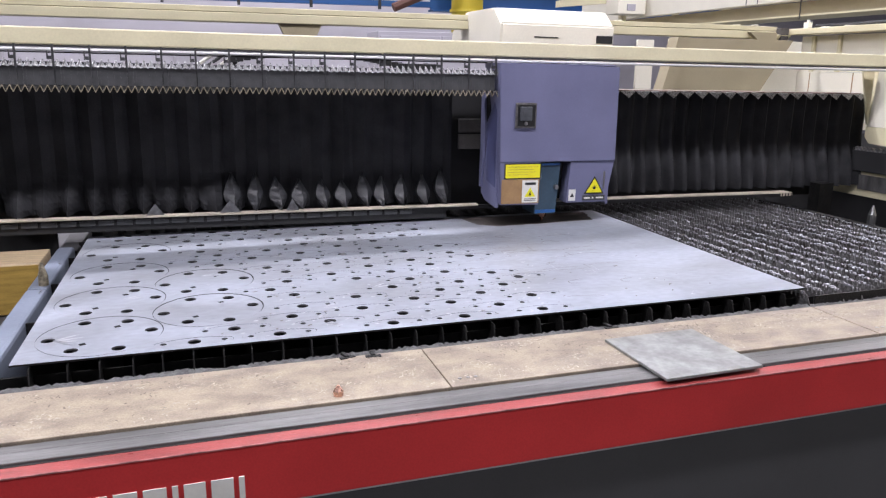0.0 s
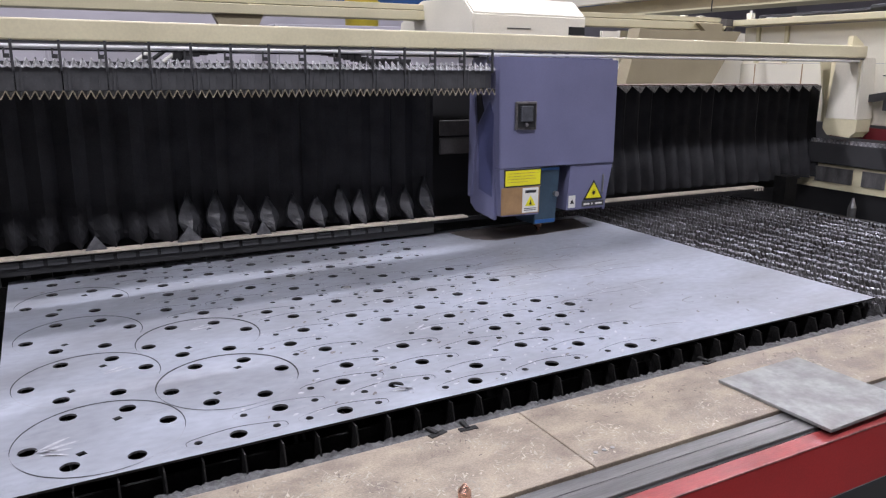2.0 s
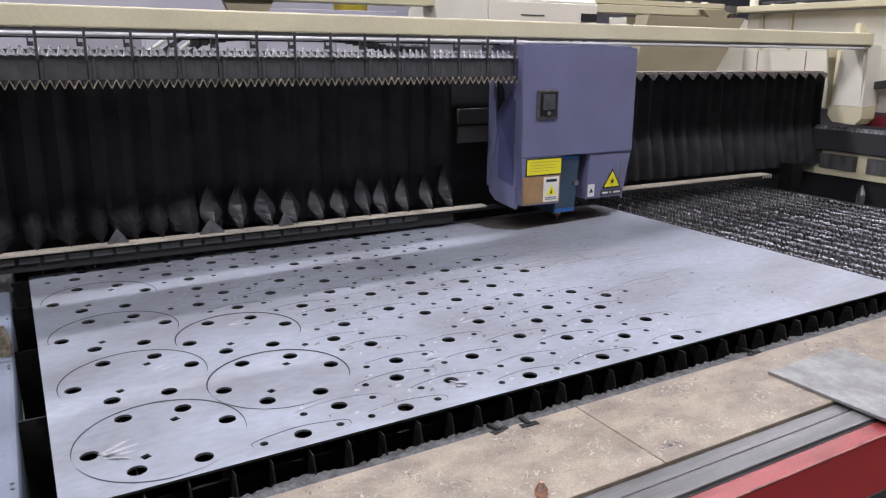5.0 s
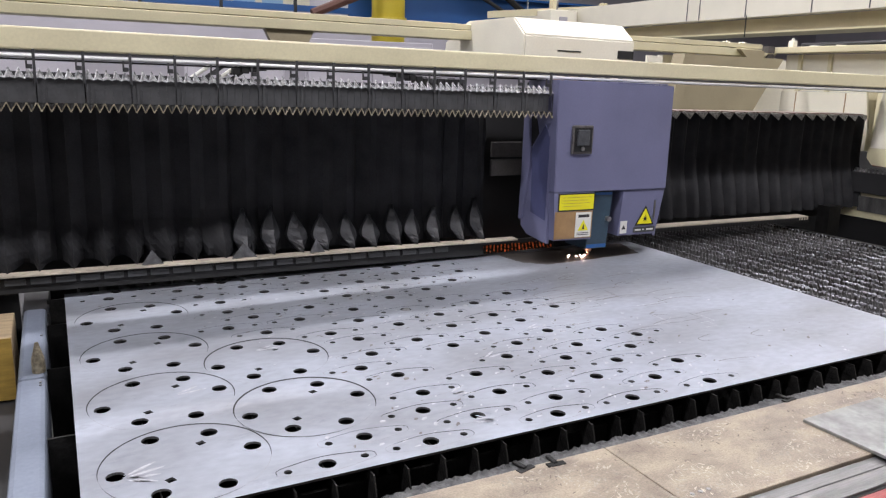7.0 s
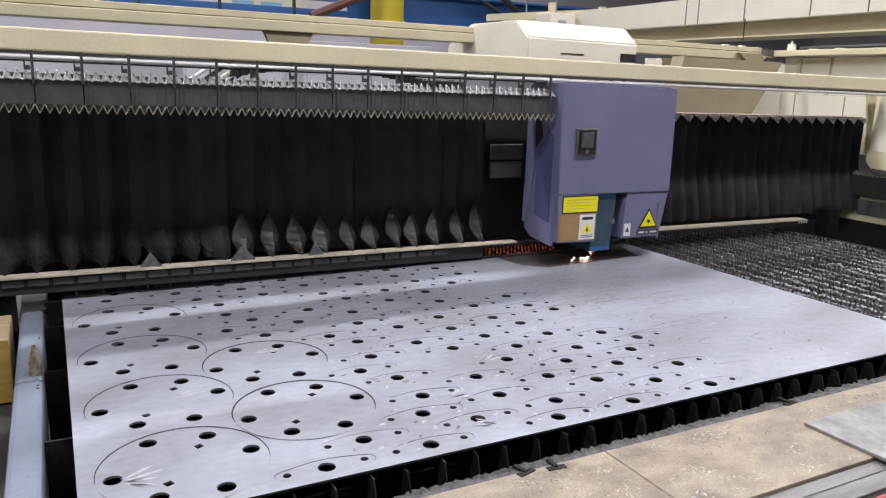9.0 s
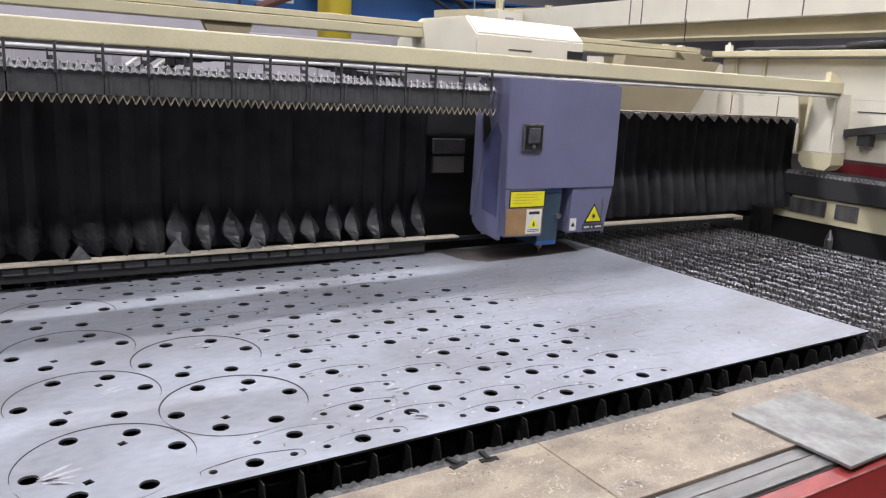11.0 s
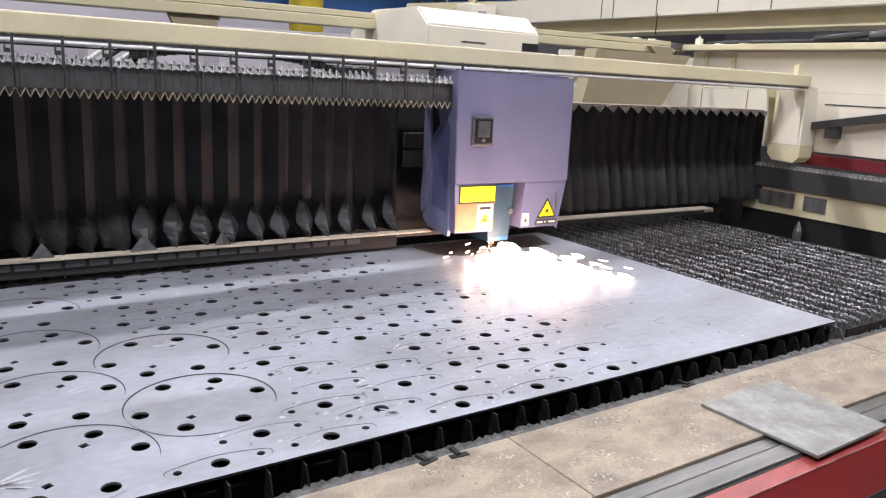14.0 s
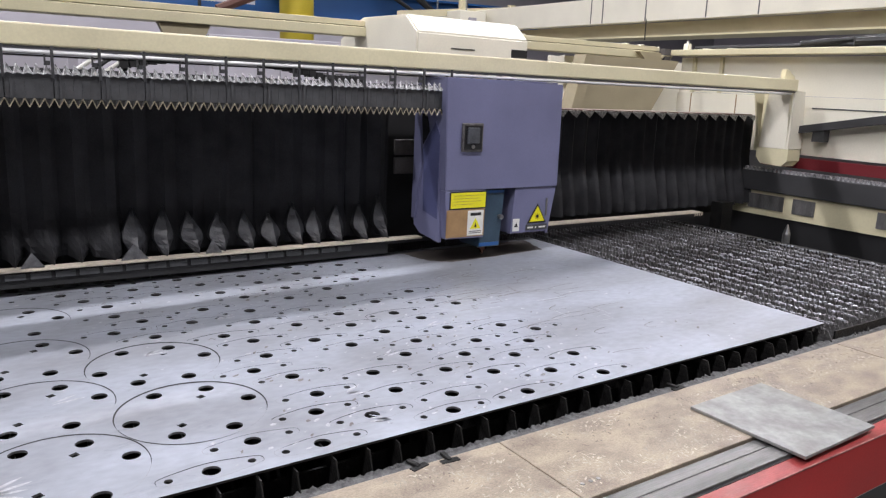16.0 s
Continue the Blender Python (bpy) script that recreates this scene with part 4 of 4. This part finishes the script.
    for k in range(5):
        part("knob", rod(bmesh.new(), (2.0 + 0.075 * k, 1.49, 1.648 + dz), (2.0 + 0.075 * k, 1.49, 1.672 + dz), 0.011, 10), M["black"], h)
    return h


HEAD = head()


# ---- loose things ----
def things():
    p = mesh_ob("steel_plate", B(0, 0.302, 0, 0.304, 0, 0.008, bevel=0.0012), M["offcut"])
    p.matrix_basis = pose(1.583, -0.460, 0.8518, 0, 0, 1.2)
    tagged(p, "small square grey steel plate lying on the ledge", "steel plate")
    b = tagged(empty("timber_block"), "pale timber block beside the side bar", "timber block")
    part("block", B(-0.48, -0.150, 1.23, 1.49, 0.66, 0.862, bevel=0.004), M["wood"], b)
    part("painted_face", B(-0.478, -0.152, 1.2265, 1.2295, 0.664, 0.858), M["wood_side"], b, "yellow painted end face")
    c = tagged(empty("spare_nozzle"), "small copper nozzle standing on the ledge", "nozzle")
    part("body", rod(bmesh.new(), (0.768, -0.297, LEDGE + 0.006), (0.768, -0.297, LEDGE + 0.018), 0.0125, 18), M["copper"], c, smooth=False)
    part("tip", rod(bmesh.new(), (0.768, -0.297, LEDGE + 0.018), (0.768, -0.297, LEDGE + 0.032), 0.0125, 18, 0.003), M["copper"], c, smooth=False)


things()


# ---- the rest of the machine ----
def enclosure():
    w = tagged(empty("side_enclosure"), "cream steel side enclosure of the machine with a toothed rack", "machine enclosure")
    part("upper_panel", B(4.45, 4.47, -2.2, 2.34, 1.62, 1.853), M["white"], w)
    part("middle_panel", B(4.435, 4.475, -2.2, 2.34, 1.27, 1.618), M["white"], w)
    part("top_flange", B(4.345, 4.52, -2.2, 2.36, 1.862, 1.90, bevel=0.004), M["cream"], w)
    for y in (2.22, 2.0):
        part("rib", B(4.43, 4.4485, y - 0.012, y + 0.012, 1.62, 1.853), M["cream"], w)
    part("seam", B(4.432, 4.4345, -2.2, 1.33, 1.548, 1.555), M["skirt"], w)
    for y in (2.22, 1.86):
        part("seam", B(4.432, 4.4345, y - 0.003, y + 0.003, 1.28, 1.615), M["kraft"], w)
    part("cable_duct", prism(bmesh.new(), [(1.42, 1.392), (1.42, 1.434), (-0.6, 1.80), (-0.6, 1.742)], "x", 4.36, 4.42), M["charcoal"], w, "dark grey cable duct")
    part("duct_bracket", B(4.37, 4.43, 1.20, 1.27, 1.36, 1.43), M["skirt"], w)
    # red band whose shade is put into a deeper red
    part("red_band", B(4.40, 4.44, -2.2, 1.60, 1.19, 1.255), M["shaded_red"], w, "red painted band, darkened for its shade")
    part("rack", B(4.30, 4.36, -2.2, 1.9, 1.036, 1.158, bevel=0.003), M["charcoal"], w, "dark steel rack body")
    tooth = bpy.data.meshes.new("tooth")
    bm = prism(bmesh.new(), [(-0.013, 0), (0.013, 0), (0.005, 0.022), (-0.005, 0.022)], "x", -0.02, 0.02)
    bm.to_mesh(tooth)
    bm.free()
    tooth.materials.append(M["silver"])
    for k in range(60):
        ob = new("tooth", tooth)
        ob.parent = w
        ob.location = (4.325, 1.78 - 0.0285 * k, 1.1585)
    part("base_beam", B(4.32, 4.6, -2.2, 2.6, 0.885, 1.034), M["cream"], w, "cream painted base beam")
    for y0, y1 in ((1.60, 1.36), (1.30, 1.16), (0.80, 0.45)):
        part("cover_plate", B(4.314, 4.3195, min(y0, y1), max(y0, y1), 0.925, 1.015), M["guide"], w, "grey cover plate")
    # solid black box stands in for the dark space below the base beam
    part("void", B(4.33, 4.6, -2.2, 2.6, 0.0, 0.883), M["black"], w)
    part("support", B(3.95, 4.05, 1.52, 1.60, 0.55, 0.98), M["scale"], w)
    part("hose", rod(bmesh.new(), (4.05, 0.9, 0.70), (4.2, -0.2, 0.82), 0.05, 14), M["skirt"], w)


enclosure()


def rear():
    r = tagged(empty("rear_rail", pose(0, 0, 0, 0, 0.35, 0)), "long cream rear machine rail with gussets", "rail")
    part("rail", B(-4.0, 4.30, 2.40, 2.52, 1.862, 1.910, bevel=0.004), M["cream"], r)
    part("rail_cap", B(-4.0, 4.28, 2.41, 2.54, 1.914, 1.943, bevel=0.003), M["cream"], r)
    part("end_bracket", prism(bmesh.new(), [(2.34, 1.885), (2.6, 1.925), (2.6, 1.76), (2.46, 1.76)], "x", 4.25, 4.34), M["cream"], r)
    for x in (-1.0, 1.05):
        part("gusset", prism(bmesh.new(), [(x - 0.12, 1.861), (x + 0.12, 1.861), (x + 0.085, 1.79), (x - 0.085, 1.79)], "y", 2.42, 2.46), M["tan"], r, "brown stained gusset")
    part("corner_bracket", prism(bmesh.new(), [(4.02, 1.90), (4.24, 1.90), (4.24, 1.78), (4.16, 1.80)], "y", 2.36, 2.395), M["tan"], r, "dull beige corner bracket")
    part("corner_post", B(4.26, 4.32, 2.345, 2.395, 1.70, 1.93), M["inner"], r)
    for x in (3.05, 3.95, 4.10):
        part("cap", B(x, x + 0.035, 2.42, 2.46, 1.944, 1.952, bevel=0.003), M["white"], r)
    j = tagged(empty("junction_box"), "pale grey junction box on the enclosure corner", "junction box")
    part("box", B(4.43, 4.47, 2.285, 2.325, 1.9015, 1.945, bevel=0.004), M["white"], j)
    part("gland", rod(bmesh.new(), (4.45, 2.305, 1.945), (4.45, 2.305, 1.962), 0.009, 8), M["label"], j)
    for k, (xa, ya, xb, yb, za, zb) in enumerate(((4.47, 2.25, 4.62, 1.2, 1.915, 1.93), (4.5, 1.5, 4.9, 0.7, 1.93, 2.02), (4.55, 1.2, 5.3, 0.2, 1.94, 2.03))):
        q = tagged(mesh_ob("cable_hose", rod(bmesh.new(), (xa, ya, za), (xb, yb, zb), 0.014 + 0.006 * k, 8), M["black"]), "black cable hose lying over the enclosure top", "hose", "hoses over the enclosure")
    for y in (2.13, 1.94):
        part("cap", B(4.41, 4.47, y - 0.018, y + 0.018, 1.9005, 1.909, bevel=0.003), M["white"], j)
    g = tagged(empty("rear_bracket"), "large cream steel bracket with a folded edge", "bracket")
    # cream bracket in a darker beige that carries its shade
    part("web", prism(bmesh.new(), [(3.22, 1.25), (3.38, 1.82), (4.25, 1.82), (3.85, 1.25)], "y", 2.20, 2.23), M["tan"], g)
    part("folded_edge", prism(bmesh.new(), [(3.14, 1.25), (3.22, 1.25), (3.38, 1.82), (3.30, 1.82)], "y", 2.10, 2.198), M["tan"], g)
    part("bolt", rod(bmesh.new(), (3.29, 2.09, 1.68), (3.29, 2.1, 1.68), 0.012, 8), M["ink"], g)
    part("pale_sheet", B(3.02, 3.13, 2.10, 2.12, 1.30, 1.80), M["white"], g, "white sheet steel cover")
    b = tagged(empty("rear_screen"), "cream rear screen of the machine enclosure", "screen")
    part("panel", B(3.6, 4.95, 2.62, 2.66, 1.1, 1.83), M["white"], b)


rear()


# ---- the hall beyond ----
def hall_things():
    d = tagged(empty("overhead_duct"), "long cream overhead beam with panel joints", "beam")
    part("face", B(6.0, 6.12, -2.0, 8.5, 2.28, 2.54, bevel=0.006), M["white"], d)
    # web under the overhang: its shade is put into the beige colour
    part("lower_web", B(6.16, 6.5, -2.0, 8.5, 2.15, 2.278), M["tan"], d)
    part("flange", B(6.04, 6.5, -2.0, 8.5, 2.132, 2.148), M["cream"], d)
    for y in (0.9, 4.88, 4.71, 4.12, 3.4, 2.86):
        part("joint", B(5.996, 6.002, y - 0.005, y + 0.005, 2.286, 2.534), M["skirt"], d)
    for y in (-1.0, 2.0, 5.0, 8.0):
        part("hanger", rod(bmesh.new(), (6.06, y, 2.53), (6.06, y, 6.2), 0.012, 6), M["steel"], d)
    part("drop_wire", rod(bmesh.new(), (5.985, 4.09, 2.10), (5.985, 4.09, 2.30), 0.006, 6), M["ink"], d)
    part("lamp_bulb", rod(bmesh.new(), (6.05, 3.15, 2.54), (6.05, 3.15, 2.59), 0.03, 12), M["tube"], d, "small bright lamp")
    t = tagged(empty("cream_truss"), "slender cream overhead truss", "truss")
    part("chord", prism(bmesh.new(), [(4.9, 2.38), (4.9, 2.46), (9.5, 2.92), (9.5, 2.82)], "y", 7.0, 7.12), M["cream"], t)
    for x in (5.8, 6.6, 7.4):
        part("post", B(x, x + 0.07, 7.02, 7.1, 2.2, 2.66), M["cream"], t)
    w = tagged(empty("meter_box"), "white steel box on the overhead beam", "box")
    part("body", B(5.55, 5.95, 6.7, 7.0, 2.30, 2.50, bevel=0.01), M["white"], w)
    part("cap", B(5.68, 5.80, 6.69, 6.72, 2.34, 2.42, bevel=0.005), M["wall"], w)
    part("stem", rod(bmesh.new(), (5.75, 6.85, 2.50), (5.75, 6.85, 6.2), 0.012, 6), M["steel"], w)
    c = tagged(empty("steel_column"), "round yellow painted steel column", "column")
    part("shaft", rod(bmesh.new(), (4.375, 9.0, 0), (4.375, 9.0, 6.19), 0.235, 28), M["column"], c, smooth=True)
    part("collar", rod(bmesh.new(), (4.375, 9.0, 2.42), (4.375, 9.0, 2.46), 0.26, 28), M["column"], c)
    g = tagged(empty("crane_girder"), "blue painted steel crane girder", "girder")
    part("web", B(3.9, 9.0, 9.3, 9.34, 2.45, 2.85), M["crane"], g)
    part("flange", B(3.9, 9.0, 9.18, 9.42, 2.44, 2.468), M["crane"], g)
    part("flange", B(3.9, 9.0, 9.18, 9.42, 2.85, 2.88), M["crane"], g)
    part("side_beam", B(-6, 3.9, 9.3, 9.4, 2.50, 2.58), M["crane"], g)
    part("side_beam", B(-6, 3.9, 9.3, 9.4, 2.70, 2.73), M["crane"], g)
    for x in range(-5, 4):
        part("post", B(x + 0.1, x + 0.14, 9.28, 9.32, 2.45, 2.9), M["ink"], g)
    for x in (-4.6, -2.9, -1.2, 0.5, 2.2):
        part("pane", B(x + 0.2, x + 0.5, 9.84, 9.855, 2.62, 2.68), M["crane_pale"], g, "pale blue glazing strip")
        part("pane", B(x + 0.6, x + 0.9, 9.84, 9.855, 2.62, 2.68), M["crane_pale"], g, "pale blue glazing strip")
        part("window_band", B(x, x + 1.3, 9.86, 9.9, 2.62, 3.5), M["pale_glass"], g, "pale translucent wall panel")
    br = tagged(empty("roof_brace"), "rust red diagonal steel brace", "brace")
    part("bar", rod(bmesh.new(), (3.2, 8.8, 2.44), (4.3, 8.8, 2.9), 0.06, 8), M["rust"], br)
    part("bar", rod(bmesh.new(), (6.2, 9.0, 2.95), (6.9, 9.0, 2.5), 0.05, 8), M["ink"], g, "black diagonal brace")
    part("bar", rod(bmesh.new(), (5.6, 9.0, 2.98), (6.4, 9.0, 2.6), 0.03, 8), M["ink"], g, "black diagonal brace")
    for x, y, w, h0, m, lab in ((-1.2, 6.0, 1.5, 1.82, "wall", "pale grey control cabinet"), (0.55, 6.4, 0.30, 1.60, "rust", "reddish storage box on the hall floor"), (1.2, 6.6, 1.0, 1.75, "wall", "pale cabinet standing by the far wall"), (2.6, 7.2, 1.6, 2.05, "wall", "pale grey control cabinet")):
        q = tagged(empty("cabinet"), lab, "cabinet")
        part("body", B(x, x + w, y, y + 0.6, 0.0, h0, bevel=0.01), M[m], q)
        part("door", B(x + 0.03, x + w / 2 - 0.01, y - 0.02, y - 0.002, 0.1, h0 - 0.05, bevel=0.004), M[m], q)
        part("door", B(x + w / 2 + 0.01, x + w - 0.03, y - 0.02, y - 0.002, 0.1, h0 - 0.05, bevel=0.004), M[m], q)
    # housings for every lamp row, the two added fill rows as well
    for ly, lz, lw in LAMP_ROWS:
        for lx in (-3.0, 2.0, 7.0):
            f = tagged(empty("ceiling_light"), "white fluorescent ceiling light, two rows added as fill", "ceiling light", "ceiling lights")
            part("housing", B(lx - 1.85, lx + 1.85, ly - 0.14, ly + 0.14, lz + 0.03, lz + 0.12), M["label"], f)
            part("hanger", rod(bmesh.new(), (lx, ly, lz + 0.12), (lx, ly, 6.2), 0.012, 6), M["steel"], f)


hall_things()


# ---- sparks ----
def spark(name, length, r, material, lab):
    bm = bmesh.new()
    bmesh.ops.create_icosphere(bm, subdivisions=1, radius=1.0, matrix=Matrix.Diagonal((length, r, r, 1)))
    return tagged(mesh_ob(name, bm, M[material]), lab, "spark", "sparks of the cut")


NEST = Vector((2.045, 1.31, 1.06))
SPARKS = []
srnd = random.Random(31)


def burst():
    """Sparks thrown over the sheet as the beam pierces it."""
    for k in range(150):
        if k < 118:
            a, d = srnd.gauss(radians(223), radians(10)), 0.02 + 0.90 * srnd.random() ** 1.7
            if k % 7 == 0:
                a, d = srnd.gauss(radians(312), radians(9)), srnd.uniform(0.05, 0.46)
            hgt = srnd.uniform(0.003, 0.03) + 0.06 * max(0, 0.3 - d)
            length, r = srnd.uniform(0.025, 0.065), srnd.uniform(0.0010, 0.0024) * (3.4 if d < 0.4 and k % 3 == 0 and k % 7 else 1.0)
        else:
            a, d, hgt = srnd.uniform(0, 2 * math.pi), srnd.uniform(0.03, 0.28), srnd.uniform(0.0, 0.10)
            length, r = srnd.uniform(0.01, 0.032), srnd.uniform(0.0008, 0.0018)
        SPARKS.append((spark("spark", length, r, "spark", "white-hot spark flying over the sheet"), "burst", a, d, hgt))
    for k in range(16):
        SPARKS.append((spark("spark", srnd.uniform(0.012, 0.03), srnd.uniform(0.0015, 0.003), "spark", "spark of a second smaller shower"), "fan", srnd.uniform(radians(190), radians(330)), srnd.uniform(0.03, 0.16), 0.004))


def steady():
    for k in range(9):
        a, d = srnd.uniform(2.6, 4.2), (0.006, 0.014, 0.045, 0.065, 0.095, 0.13, 0.03, 0.05, 0.08)[k]
        SPARKS.append((spark("spark", (0.005, 0.004, 0.004, 0.005, 0.005, 0.003, 0.004, 0.003, 0.003)[k], (0.0034, 0.003, 0.0022, 0.0024, 0.0024, 0.0016, 0.002, 0.002, 0.002)[k], "spark", "white-hot spark at the nozzle"), "steady", a, d, 0.006))
    # orange light of the sparks on the slat tips, given as their own glow
    for k in range(80):
        row, col = divmod(k, 20)
        SPARKS.append((spark("glowing_tip", srnd.uniform(0.0016, 0.0026), srnd.uniform(0.003, 0.008), "spark_lit_pin", "slat tip behind the sheet, spark light put in as orange glow"), "under", 1.68 + 0.0195 * col + 0.007 * row, 1.548 + 0.043 * row, 0.888 + srnd.uniform(-0.003, 0.005)))


SKIPS = [(1.766, 0.786), (1.865, 0.700), (1.719, 0.622), (1.693, 0.211), (1.724, -0.115), (1.695, -0.160), (1.678, -0.190), (1.656, -0.096)]


def stray():
    for k, (x, y) in enumerate(SKIPS):
        long_one = 0.026 if y > 0 else 0.013
        SPARKS.append((spark("spark", long_one, 0.0010 if y > 0 else 0.0026 if k < 7 else 0.0012, "streak" if y > 0 else "spark", "spark skipping over the sheet and the ledge"), "stray", math.atan2(y - 1.31, x - 1.989), x, y))
    for k in range(3):
        SPARKS.append((spark("spark", 0.005, 0.003, "spark", "white-hot spark at the nozzle"), "spit", radians(290), 0.004 + 0.014 * k, 0.003))


def second_burst():
    """A wide sheet of sparks thrown towards the ledge as the next pierce begins."""
    for k in range(112):
        if k < 66:
            a, d = srnd.gauss(radians(258), radians(17)), 0.05 + 0.48 * srnd.random() ** 0.8
            length, r = srnd.uniform(0.022, 0.046), srnd.uniform(0.006, 0.0135)
        elif k < 94:
            a, d = srnd.gauss(radians(283), radians(6)), srnd.uniform(0.2, 0.70)
            length, r = srnd.uniform(0.012, 0.034), srnd.uniform(0.0012, 0.003)
        else:
            a, d = srnd.uniform(radians(195), radians(240)), srnd.uniform(0.04, 0.30)
            length, r = srnd.uniform(0.008, 0.028), srnd.uniform(0.0012, 0.004)
        SPARKS.append((spark("spark", length, r, "spark", "white-hot spark thrown towards the ledge"), "sheet", a, d, srnd.uniform(0.004, 0.05)))


burst()
steady()
stray()
second_burst()


def motions():
    # the head creeps along the beam
    shifts = [(0, 0.0), (7.0, 0.0), (7.5, -0.009), (8.0, -0.006), (8.5, 0.006), (9.0, 0.022), (9.5, 0.037), (10.0, 0.047), (10.8, 0.054), (11.6, 0.038), (12.5, 0.003), (13.0, -0.023), (13.4, -0.054), (13.6, -0.056), (16.0, -0.056)]
    walk(HEAD, [(t, pose(s, 0, 0) @ G) for t, s in shifts])

    def shift(t):
        for (t0, s0), (t1, s1) in zip(shifts, shifts[1:]):
            if t0 <= t <= t1:
                return s0 + (s1 - s0) * (t - t0) / (t1 - t0)
        return 0.0
    foot = Vector((2.045, 1.31, TOP))
    pit = Vector((2.045, 1.31, 0.42))
    for k, (ob, how, a, d, hgt) in enumerate(SPARKS):
        rnd = random.Random(100 + k)
        turn = math.degrees(a) if how != "under" else 0.0

        def at(p):
            return pose(p.x, p.y, p.z, 0, 0, turn)
        hide = [(t, at(NEST + Vector((shift(t), 0, 0)))) for t in (0.0,)]
        if how == "burst":
            t0 = 0.76 + rnd.uniform(0, 0.1)
            t1 = rnd.choice((1.0, 1.03, 1.06))
            u = Vector((math.cos(a), math.sin(a), 0))
            rows = hide + [(t0 - 0.04, at(NEST)), (t0, at(foot + u * 0.01 + Vector((0, 0, hgt)))), (t0 + 0.1, at(foot + u * d * 0.7 + Vector((0, 0, hgt)))), (t1, at(foot + u * d + Vector((0, 0, max(0.004, hgt * 0.8))))), (t1 + 0.07, at(foot + u * d * 1.3 + Vector((0, 0, 0.003)))), (t1 + 0.14, at(foot + u * d * 1.3 - Vector((0, 0, 0.48)))), (16.0, at(foot + u * d * 1.3 - Vector((0, 0, 0.48))))]
        elif how == "sheet":
            u, v = Vector((math.cos(a), math.sin(a), 0)), Vector((math.cos(radians(252)), math.sin(radians(252)), 0))
            back = Vector((-0.056, 0, 0))
            low = NEST + back
            p0 = foot + back + u * d
            p1 = foot + back + (u * 0.3 + v * 0.7) * (d * 1.3 + 0.12)
            p2 = foot + back + (u * 0.2 + v * 0.8) * (d * 1.2 + 0.4)
            end = 14.12 if k % 3 else 14.24
            gone = p2 - Vector((0, 0, 0.48))
            rows = [(0.0, at(NEST)), (7.0, at(NEST)), (10.0, at(NEST + Vector((0.04, 0, 0)))), (13.6, at(low)), (13.93, at(low)), (13.96, at(foot + back + u * 0.01 + Vector((0, 0, 0.006)))), (14.0, at(p0 + Vector((0, 0, hgt)))), (14.1, at(p1 + Vector((0, 0, hgt * 0.5 + 0.003))))]
            if k % 3 == 0:
                rows.append((14.2, at(p2 + Vector((0, 0, 0.006)))))
            rows += [(end, at((p1 if k % 3 else p2) + Vector((0, 0, 0.003)))), (end + 0.06, at(gone)), (16.0, at(gone))]
        elif how == "fan":
            u = Vector((math.cos(a), math.sin(a), 0))
            t0 = 1.16 + rnd.uniform(0, 0.06)
            gone = foot + u * (d + 0.1) - Vector((0, 0, 0.48))
            rows = hide + [(t0, at(NEST)), (t0 + 0.05, at(foot + u * 0.02 + Vector((0, 0, hgt)))), (1.32, at(foot + u * d + Vector((0, 0, hgt)))), (1.38, at(foot + u * (d + 0.08) + Vector((0, 0, 0.003)))), (1.42, at(gone)), (16.0, at(gone))]
        elif how == "steady":
            u = Vector((math.cos(a), math.sin(a) * 0.4, 0))
            rows = hide + [(5.88, at(NEST))]
            t = 5.98
            while t < 10.9:
                rows.append((t, at(foot + Vector((shift(t), 0, hgt)) + u * d * rnd.uniform(0.7, 1.2))))
                t += 0.3
            rows += [(11.0, at(pit)), (16.0, at(pit))]
        elif how == "under":
            low = Vector((a, d, 0.42))
            rows = [(0.0, at(low)), (6.3, at(low)), (6.4, at(Vector((a, d, hgt)))), (8.0, at(Vector((a + 0.01, d, hgt)))), (9.6, at(Vector((a + 0.03, d, hgt)))), (10.4, at(Vector((a + 0.04, d, hgt)))), (10.6, at(low)), (16.0, at(low))]
        elif how == "spit":
            u = Vector((math.cos(a), math.sin(a), 0))
            back = Vector((-0.056, 0, 0))
            near = foot + u * d + Vector((0, 0, hgt))
            rows = [(0.0, at(NEST)), (1.3, at(NEST)), (1.36, at(near)), (1.7, at(near)), (1.78, at(NEST)), (7.0, at(NEST)), (10.0, at(NEST + Vector((0.04, 0, 0)))), (13.6, at(NEST + back)), (14.25, at(NEST + back)), (14.3, at(near + back)), (14.6, at(near + back)), (14.66, at(NEST + back)), (14.74, at(NEST + back)), (14.78, at(near + back)), (14.86, at(near + back)), (14.92, at(NEST + back)), (16.0, at(NEST + back))]
        else:
            rest = Vector((d, hgt, 0.906 if hgt > 0 else 0.873))
            start = foot + Vector((-0.056, 0, 0.006))
            way = rest - start
            low = NEST + Vector((-0.056, 0, 0))
            rows = [(0.0, at(NEST)), (7.0, at(NEST)), (10.0, at(NEST + Vector((0.04, 0, 0)))), (13.6, at(low)), (14.15, at(low)), (14.2, at(start)), (14.3, at(start + way * 0.45 + Vector((0, 0, 0.03)))), (14.4, at(start + way * 0.8 + Vector((0, 0, 0.04)))), (14.5, at(rest)), (14.6, at(rest + Vector((way.x, way.y, 0)) * 0.12 + Vector((0, 0, 0.012))))]
            end = rest + Vector((way.x, way.y, 0)) * 0.15 - Vector((0, 0, 0.44 if hgt > 0 else 0.0))
            if hgt > 0:
                rows += [(14.66, at(end)), (16.0, at(end))]
            else:
                rows += [(14.75, at(Vector((end.x - 0.05, -0.62, 0.86)))), (14.9, at(Vector((end.x - 0.05, -0.9, -0.12)))), (16.0, at(Vector((end.x - 0.05, -0.9, -0.12))))]
        walk(ob, rows)


motions()
